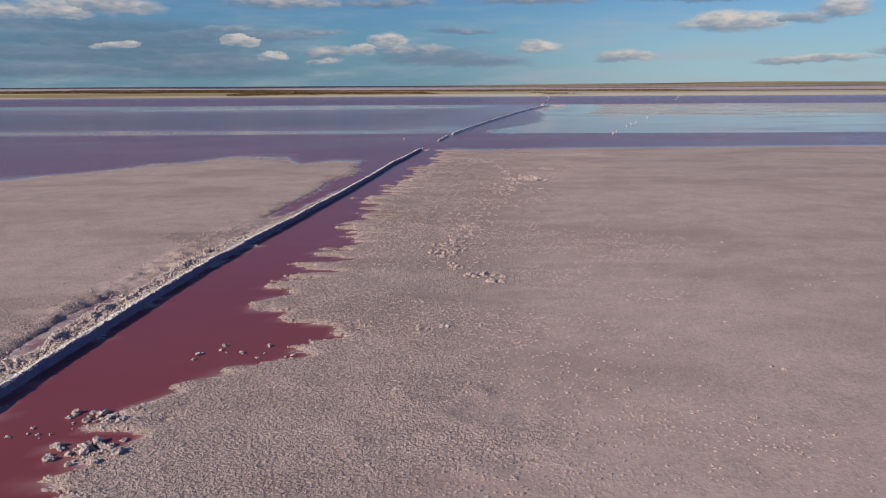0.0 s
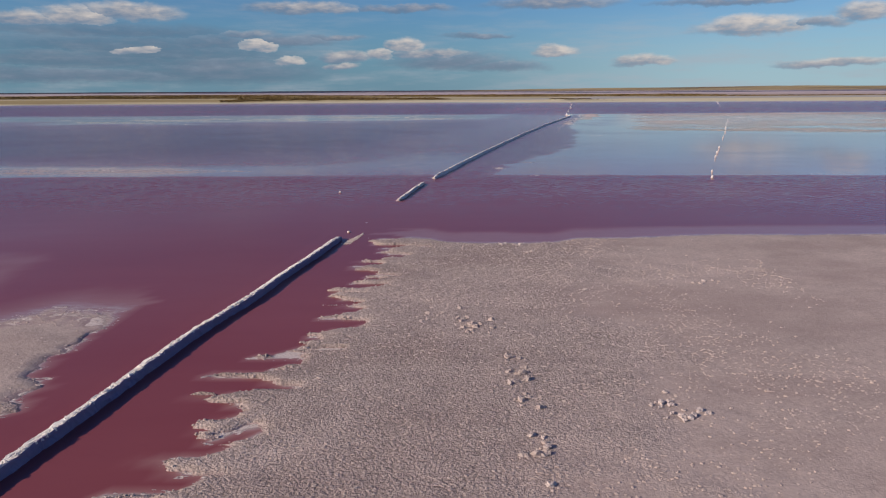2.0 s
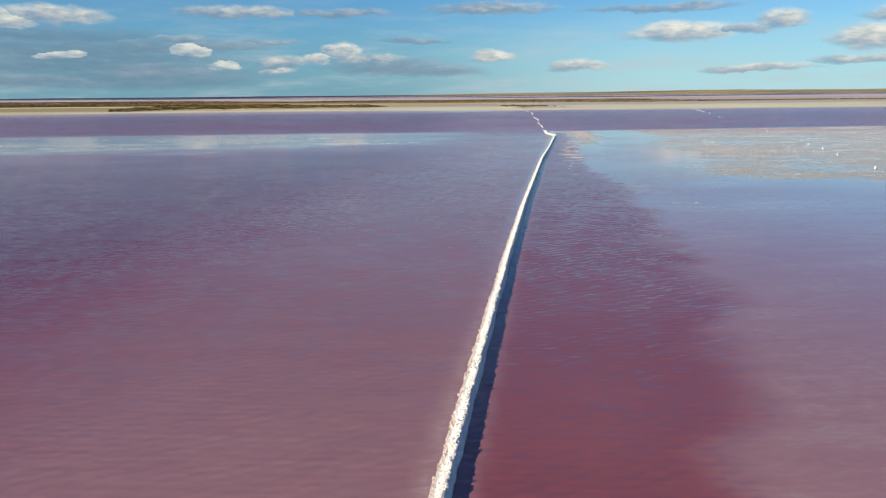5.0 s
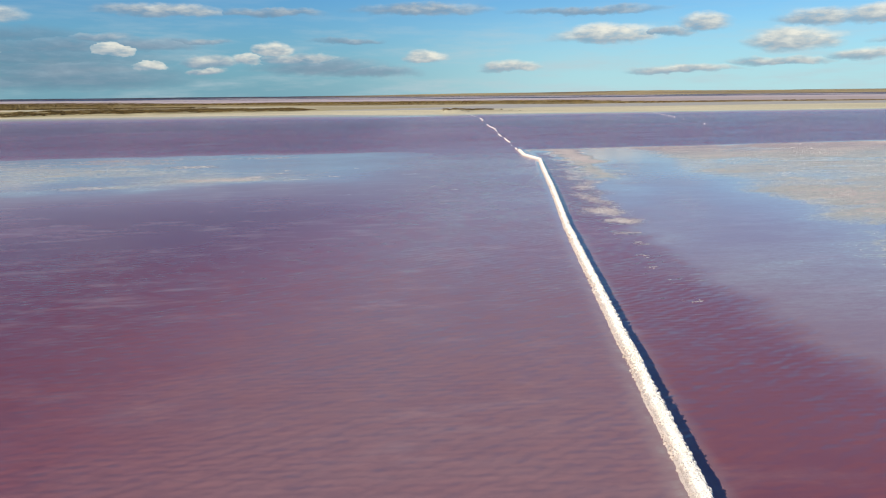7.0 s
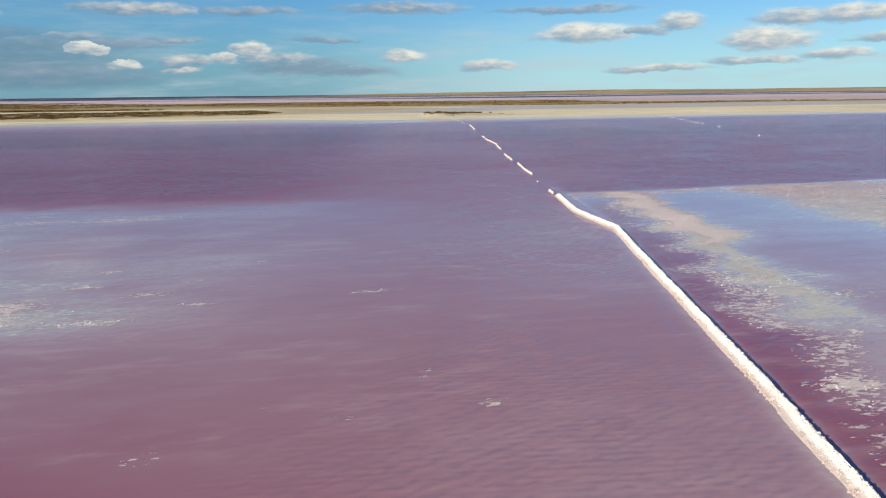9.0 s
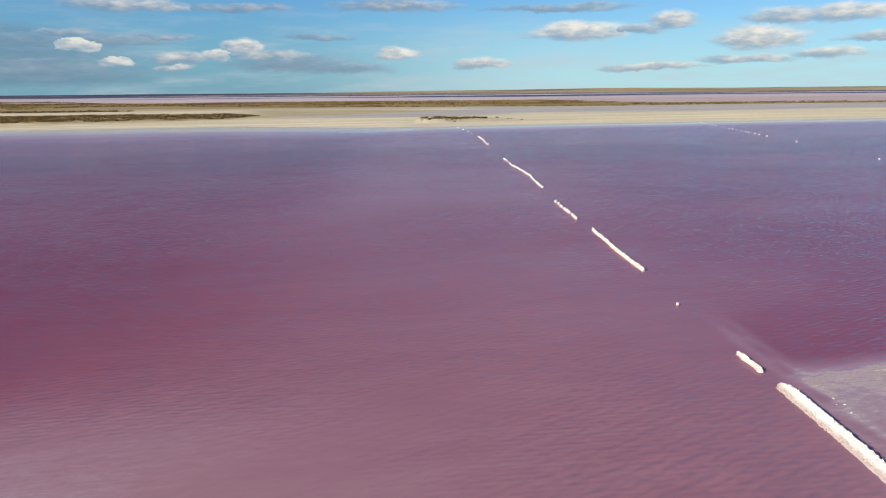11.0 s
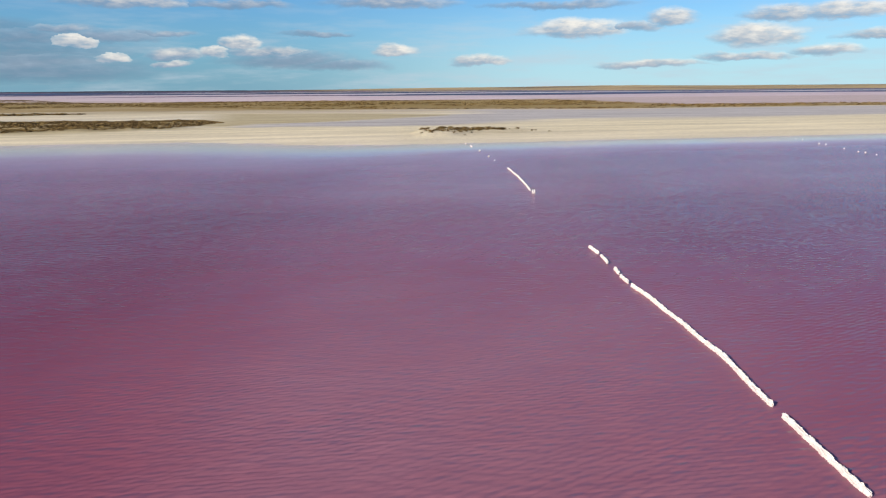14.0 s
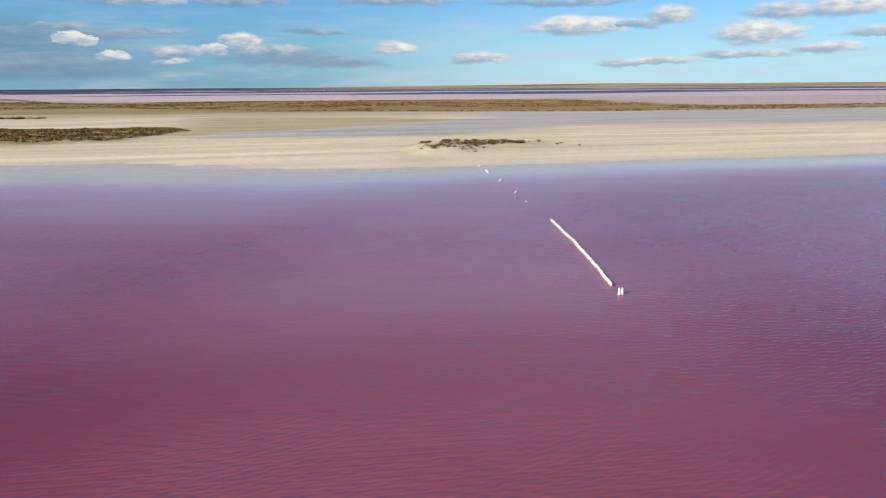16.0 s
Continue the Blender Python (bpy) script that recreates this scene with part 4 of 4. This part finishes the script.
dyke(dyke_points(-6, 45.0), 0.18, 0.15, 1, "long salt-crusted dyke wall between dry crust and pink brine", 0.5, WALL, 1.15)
dyke([(-0.3, 52.1), (-0.09, 53.45), (0.13, 55.13), (0.46, 57.34)], 0.13, 0.12, 2, "short broken stretch of white salt dyke in brine", 0.3, SALT, 1.6, DAMP)
dyke([(x, y) for x, y in dyke_points(59.0, 139.6)] + [(20.05, 142.0), (20.05, 144.1), (20.6, 147.1), (21.05, 149.6)], 0.15, 0.17, 3, "long white salt dyke bending at its far end", 0.75, BANK, 0.8, DAMP)
BROKEN = "broken pieces of the salt dyke"
PIECES = (((21.08, 150.3), (21.27, 151.5)), ((22.82, 159.65), (23.05, 161.41), (23.5, 164.2), (24.15, 167.5)), ((24.43, 170.2), (24.68, 171.6)), ((24.72, 171.9), (25.0, 173.6)),
          ((25.03, 173.9), (25.12, 174.5)), ((25.2, 174.85), (25.3, 175.4)), ((25.33, 175.7), (25.44, 176.2)), ((26.68, 182.0), (27.25, 185.3)),
          ((27.36, 185.8), (28.0, 188.8), (28.4, 191.6), (28.75, 195.0), (28.87, 196.4)), ((28.9, 196.75), (29.08, 197.85)), ((29.13, 198.1), (29.32, 199.0)),
          ((29.45, 199.9), (29.75, 201.35)), ((29.8, 201.7), (29.95, 203.2)), ((33.2, 222.1), (33.8, 224.9), (34.36, 227.8), (34.88, 230.6), (35.42, 234.1), (35.88, 237.1)),
          ((38.45, 262.2), (38.75, 264.6)))
for _i, _p in enumerate(PIECES):
    ridge(_p, 0.066, 0.115, 10 + _i, "bright white piece of broken salt dyke standing in pink brine", BROKEN, 0.06, 0.3)


def stump(x, y, size, tall, seed, label, group):
    """A post stub grown over with knobs of salt."""
    bm = bmesh.new()
    bmesh.ops.create_icosphere(bm, subdivisions=3, radius=1.0)
    for v in bm.verts:
        n = v.co.normalized()
        k = 1 + 0.30 * noise.noise(n * 2.2 + Vector((seed, 0, 0))) + 0.16 * noise.noise(n * 5 + Vector((0, seed, 0)))
        flare = 1.0 + 0.35 * max(0.0, -n.z)
        v.co = Vector((n.x * k * size * flare, n.y * k * size * flare, (n.z * k + 0.75) * tall * 0.57))
    ob = mesh_object("salt_stump", bm, SALT)
    ob.location = (x, y, 0)
    return tagged(ob, label, "salt stump", group)


ROW = "row of salt-caked stumps"
for _i, (_x, _y) in enumerate(((14.3, 58.9), (15.2, 61.5), (18.0, 68.9), (19.3, 72.2), (20.2, 74.4), (21.0, 76.5), (24.9, 86.4), (25.6, 88.2), (28.4, 95.3), (29.9, 99.3),
                               (31.3, 103.0), (34.7, 112.0), (37.0, 117.5), (38.8, 122.5), (46.6, 144.2), (49.1, 149.2), (63.3, 192.7), (70.85, 213.9), (74.3, 224.4),
                               (75.6, 228.0), (76.2, 229.9), (77.2, 232.9), (78.2, 235.0), (78.9, 237.2), (79.7, 239.5), (80.5, 242.0), (80.7, 243.3), (82.2, 247.3),
                               (84.4, 253.1), (84.7, 254.7), (87.3, 261.3), (87.7, 263.2), (89.5, 266.8))):
    _s = (0.034 if _y < 110 else 0.05) + 0.03 * hashed(_i, 2, 5)
    stump(_x, _y, _s, (0.10 if _y < 150 else 0.11) + 0.10 * hashed(_i, 7, 3), _i * 1.7, "salt-caked post stump in a row across the shallows", ROW)
for _i, (_x, _y, _s, _t) in enumerate(((21.9, 155.6, 0.05, 0.09), (37.1, 248.8, 0.1, 0.15), (37.3, 249.3, 0.07, 0.12), (37.9, 256.2, 0.09, 0.14),
                                       (38.15, 256.8, 0.08, 0.14), (36.6, 244.5, 0.06, 0.1), (-2.97, 54.4, 0.05, 0.08), (-1.3, 45.95, 0.05, 0.06), (39.0, 268.0, 0.15, 0.15))):
    stump(_x, _y, _s, _t, 50 + _i * 2.3, "small salt-caked stub beside the broken dyke", "stubs along the dyke line")


def forked_post(x, y):
    """A split stake with its two prongs caked in salt and bare dark tips."""
    thing = new("split_stake")
    thing.location = (x, y, 0)
    for side in (-1, 1):
        caked, bare = bmesh.new(), bmesh.new()
        for bm, rows in ((caked, ((-0.1, 0.085), (0.03, 0.075), (0.10, 0.055), (0.18, 0.048), (0.26, 0.036), (0.31, 0.018))), (bare, ((0.28, 0.016), (0.36, 0.014), (0.44, 0.009)))):
            rings = []
            for k, (z, r) in enumerate(rows):
                c = side * (0.062 + 0.05 * z)
                rings.append([bm.verts.new((c + r * (1 + 0.22 * math.sin(5 * q + 3 * k + side)) * math.cos(q * 0.785), r * (1 + 0.2 * math.cos(7 * q + k)) * math.sin(q * 0.785), z)) for q in range(8)])
            for low, high in zip(rings, rings[1:]):
                for q in range(8):
                    bm.faces.new((low[q], low[(q + 1) % 8], high[(q + 1) % 8], high[q]))
            bm.faces.new(rings[-1])
        mesh_object("salt_cake", caked, SALT, thing)
        mesh_object("wooden_tip", bare, TWIG, thing)
    return tagged(thing, "split wooden stake caked in white salt in pink brine", "stake")


forked_post(33.05, 220.9)


def clod_mesh(seed):
    """A broken plate or knob of crust."""
    bm = bmesh.new()
    bmesh.ops.create_icosphere(bm, subdivisions=2, radius=1.0)
    for v in bm.verts:
        n = v.co.normalized()
        k = 0.75 + 0.55 * noise.noise(n * 1.6 + Vector((seed * 3.1, 0, 0))) + 0.25 * noise.noise(n * 4.5 + Vector((0, seed, 0)))
        v.co = Vector((n.x * k * 1.2, n.y * k * 0.9, max(-0.35, n.z * k * 0.75)))
    me = bpy.data.meshes.new("salt_clod")
    bm.to_mesh(me)
    bm.free()
    me.materials.append(CLOD)
    return me


CLODS = [clod_mesh(k) for k in range(6)]
# heaps of broken crust on the flat: x, y, spread along x, along y, how many, size
HEAPS = ((-4.0, 7.15, 0.2, 0.13, 30, 0.07), (-4.25, 8.0, 0.22, 0.12, 26, 0.06), (-4.85, 7.6, 0.25, 0.2, 6, 0.03), (-3.5, 10.2, 0.3, 0.2, 7, 0.05),
         (-2.75, 10.15, 0.25, 0.12, 5, 0.05), (-0.15, 11.1, 0.4, 0.05, 8, 0.055), (-0.66, 8.57, 0.06, 0.05, 3, 0.06), (-0.45, 12.5, 0.12, 0.05, 3, 0.05))
HEAPS += ((2.3, 25.9, 0.25, 0.2, 8, 0.06), (3.8, 30.1, 0.4, 0.45, 60, 0.1), (3.3, 28.6, 0.2, 0.1, 8, 0.09), (2.75, 30.0, 0.12, 0.1, 5, 0.07),
         (3.0, 32.2, 0.15, 0.9, 9, 0.06), (2.7, 28.0, 0.15, 0.7, 10, 0.06), (2.68, 26.8, 0.12, 0.12, 7, 0.07), (3.73, 27.1, 0.2, 0.1, 8, 0.06),
         (-0.87, 27.5, 0.1, 0.06, 4, 0.075), (5.07, 33.9, 0.4, 0.2, 8, 0.05), (3.5, 44.0, 0.2, 0.1, 8, 0.07), (3.9, 43.1, 0.1, 0.05, 4, 0.06),
         (4.7, 39.5, 0.08, 0.08, 3, 0.05), (7.35, 40.2, 0.3, 0.15, 6, 0.05), (5.05, 33.75, 0.25, 0.15, 12, 0.07), (-0.53, 22.2, 0.12, 0.06, 4, 0.05))
# a trail of broken prints across the flat
TRAIL = ((2.3, 27.0, 0.3, 1.2, 28, 0.045), (1.7, 24.0, 0.4, 1.5, 32, 0.045), (0.9, 20.7, 0.3, 1.2, 28, 0.045), (0.5, 18.4, 0.3, 0.8, 28, 0.05),
          (0.1, 16.8, 0.25, 0.5, 32, 0.06), (0.3, 15.2, 0.15, 0.2, 7, 0.06), (0.8, 14.4, 0.25, 0.12, 9, 0.06), (1.1, 13.95, 0.15, 0.08, 6, 0.06),
          (1.8, 37.9, 0.3, 0.4, 8, 0.05), (2.45, 36.9, 0.15, 0.3, 8, 0.055), (2.85, 35.1, 0.12, 0.4, 8, 0.06), (3.0, 33.5, 0.12, 0.5, 9, 0.06))
_rng = random.Random(3)
for _x, _y, _sx, _sy, _n, _s in HEAPS:
    for _ in range(_n):
        _px, _py, _k = _rng.gauss(_x, _sx), _rng.gauss(_y, _sy), _s * _rng.uniform(0.4, 1.2)
        _o = new("salt_clod", _rng.choice(CLODS))
        _h = max(0.0, float(-lake_depth(np.array([_px]), np.array([_py]))[0]))
        _o.matrix_basis = pose(_px, _py, _h + 0.3 * _k, 0, 0, _rng.uniform(0, 360)) @ Matrix.Diagonal((_k, _k, _k * _rng.uniform(0.55, 1.0), 1))
        tagged(_o, "broken lump of grey-pink salt crust on the flat", "salt clod", "heaps of broken crust")


def crust_lumps(spots):
    """Small lumps past counting, strewn over the flat in one mesh."""
    verts, faces = [], []
    rng = random.Random(12)
    shapes = [([v.co.copy() for v in me.vertices], [tuple(p.vertices) for p in me.polygons]) for me in CLODS]
    lie = -lake_depth(np.array([q[0] for q in spots]), np.array([q[1] for q in spots]))
    for (x, y, k), h in zip(spots, lie.tolist()):
        if h < 0.012:
            continue
        co, polys = rng.choice(shapes)
        m = pose(x, y, h + 0.25 * k, 0, 0, rng.uniform(0, 360)) @ Matrix.Diagonal((k, k, k * rng.uniform(0.6, 1.15), 1))
        n = len(verts)
        verts += [tuple(m @ c) for c in co]
        faces += [tuple(n + q for q in p) for p in polys]
    me = bpy.data.meshes.new("crust_lumps")
    me.from_pydata(verts, [], faces)
    me.materials.append(CRYSTAL)
    return tagged(new("crust_lumps", me), "trail of small broken salt lumps strewn over the crust", "salt lumps", kind="stuff")


_strewn = [(_rng.gauss(_x, _sx), _rng.gauss(_y, _sy), _s * _rng.uniform(0.35, 1.45)) for _x, _y, _sx, _sy, _n, _s in TRAIL for _ in range(2 * _n)]
for _ in range(250):
    _x, _y = _rng.uniform(-3, 9), _rng.uniform(6, 44)
    if float(fbm(np.array(_x / 1.6), np.array(_y / 1.9), 161)) > 0.1:
        _strewn.append((_x, _y, _rng.uniform(0.018, 0.044)))
crust_lumps(_strewn)


# ---------------------------------------------------------------- scrub on the far shore
def crown_mesh(seed, leaves=70, spread=1.0, tall=1.0):
    rng = random.Random(seed)
    bm = bmesh.new()
    lobes = [(rng.uniform(-0.4, 0.4), rng.uniform(-0.4, 0.4), rng.uniform(0.25, 0.55), rng.uniform(0.3, 0.5)) for _ in range(5)]
    for _ in range(leaves):
        lx, ly, lz, lr = rng.choice(lobes)
        n = Vector((rng.gauss(0, 1), rng.gauss(0, 1), rng.gauss(0.25, 1))).normalized()
        c = Vector((lx * spread, ly * spread, lz * tall)) + Vector((n.x * lr * spread, n.y * lr * spread, n.z * lr * tall))
        c.z = max(0.05, c.z)
        a = n.orthogonal().normalized() * rng.uniform(0.09, 0.2)
        b = n.cross(a) * rng.uniform(0.5, 1.0)
        bm.faces.new([bm.verts.new(c + q) for q in (-a, b + n * 0.04, a + n * 0.05, -b)])
    return bm


def stem_mesh(seed):
    rng = random.Random(seed)
    bm = bmesh.new()
    for _ in range(5):
        top = Vector((rng.uniform(-0.4, 0.4), rng.uniform(-0.4, 0.4), rng.uniform(0.35, 0.6)))
        ring0 = [bm.verts.new((0.03 * math.cos(a), 0.03 * math.sin(a), -0.1)) for a in (0, 2.1, 4.2)]
        ring1 = [bm.verts.new(top + Vector((0.012 * math.cos(a), 0.012 * math.sin(a), 0))) for a in (0, 2.1, 4.2)]
        for k in range(3):
            bm.faces.new((ring0[k], ring0[(k + 1) % 3], ring1[(k + 1) % 3], ring1[k]))
    return bm


def land_z(x, y):
    return float(-lake_depth(np.array([x]), np.array([y]))[0])


KINDS = []
for _k in range(5):
    _e = new("saltbush")
    mesh_object("crown", crown_mesh(100 + _k), LEAF, _e)
    mesh_object("stem", stem_mesh(200 + _k), TWIG, _e)
    tagged(_e, "low olive-brown saltbush on the sandy shore", "shrub", "saltbushes on the shore")
    KINDS.append(_e)


def scatter(rng, count, inside, box, size):
    out = []
    while len(out) < count:
        x, y = rng.uniform(*box[:2]), rng.uniform(*box[2:])
        if inside(x, y):
            out.append((x, y, rng.uniform(*size)))
    return out


_rng = random.Random(5)
SPOTS = scatter(_rng, 100, lambda x, y: abs(y - 291 - 0.15 * (x - 45)) < 5 * (1 - ((x - 45) / 10) ** 2) * (0.7 + 0.6 * float(vnoise(np.array(x / 3), np.array(y / 3), 7))) and x < 55,
                (35, 55, 282, 302), (0.3, 0.75))
SPOTS += scatter(_rng, 70, lambda x, y: math.hypot((x - 39.5) / 4.6, (y - 285.4) / 3.2) < 1, (34, 45, 281, 289), (0.2, 0.45))
SPOTS += [(56 + k * 1.3, 290 + 2 * math.sin(k * 2.1), 0.4) for k in range(3)]
SPOTS += scatter(_rng, 200, lambda x, y: 311 + 0.25 * (x + 20) < y < 350 and float(fbm(np.array(x / 8), np.array(y / 8), 17)) > -0.08 and (x + 75) > 0 and x < -2 - 0.3 * abs(y - 338),
                 (-75, 0, 296, 352), (0.35, 0.75))
for _i, (_x, _y, _s) in enumerate(SPOTS):
    _z = land_z(_x, _y) - 0.05
    _m = pose(_x, _y, _z, 0, 0, _rng.uniform(0, 360)) @ Matrix.Diagonal((_s * 1.2, _s * 1.2, _s * 0.62, 1))
    if _i < 5:
        KINDS[_i].matrix_basis = _m
    else:
        _c = copy_thing(KINDS[_i % 5], _m)
        _c.matrix_basis = _m


def scrub(name, spots, label, seed):
    """Far scrub, past counting: many tufts in one mesh."""
    verts, faces = [], []
    rng = random.Random(seed)
    lie = -lake_depth(np.array([q[0] for q in spots]), np.array([q[1] for q in spots]))
    for (x, y, s), z in zip(spots, lie.tolist()):
        for _ in range(9):
            a, r = rng.uniform(0, 6.28), s * math.sqrt(rng.random())
            c = (x + r * math.cos(a), y + r * math.sin(a), z + s * rng.uniform(0.05, 0.55) * (1 - 0.5 * (r / s) ** 2))
            w, t = s * rng.uniform(0.2, 0.45), rng.uniform(0, 3.14)
            k = len(verts)
            for q in range(3):
                b = t + q * 2.1
                verts.append((c[0] + w * rng.uniform(0.5, 1.6) * math.cos(b), c[1] + w * math.sin(b), c[2] - s * rng.uniform(0.0, 0.35)))
            verts.append((c[0] + w * rng.uniform(-0.8, 0.8), c[1] + w * rng.uniform(-0.8, 0.8), c[2] + w * rng.uniform(0.05, 0.5)))
            faces += [(k, k + 1, k + 3), (k + 1, k + 2, k + 3), (k + 2, k, k + 3)]
    me = bpy.data.meshes.new(name)
    me.from_pydata(verts, [], faces)
    me.materials.append(LEAF)
    return tagged(new(name, me), label, "scrub", kind="stuff")


def in_belt(x, y):
    lo, hi = belt_edges(x)
    return lo < y < hi and float(fbm(np.array(x / 22), np.array(y / 16), 23)) > 0.0 - 0.6 * max(0.0, 1 - (y - lo) / 9) - 0.3 * max(0.0, 1 - (hi - y) / 25)


scrub("scrub", scatter(_rng, 15500, in_belt, (-420, 300, 400, 820), (0.4, 0.9)), "belt of low olive-brown scrub across the sand flats", 8)
scrub("scrub", scatter(_rng, 900, lambda x, y: abs(y - 405 + 0.05 * x) < 9 * (1 - ((x + 120) / 75) ** 2), (-195, -48, 390, 425), (0.6, 1.3)) + scatter(_rng, 2200, lambda x, y: abs(y - 452 + 0.06 * (x + 300) - 6 * math.sin(x / 37)) < 14 + 5 * math.sin(x / 23), (-420, -180, 400, 490), (0.6, 1.2)),
      "low dark scrub island on the sand flats", 9)
scrub("scrub", scatter(_rng, 7500, lambda x, y: 311.5 + 0.26 * (x + 20) < y < 350 and float(fbm(np.array(x / 9), np.array(y / 7), 17)) > -0.32 and x < -1 - 0.35 * abs(y - 339),
                       (-90, 0, 290, 352), (0.3, 0.6)), "dense dark brown scrub on a low sandy island", 11)
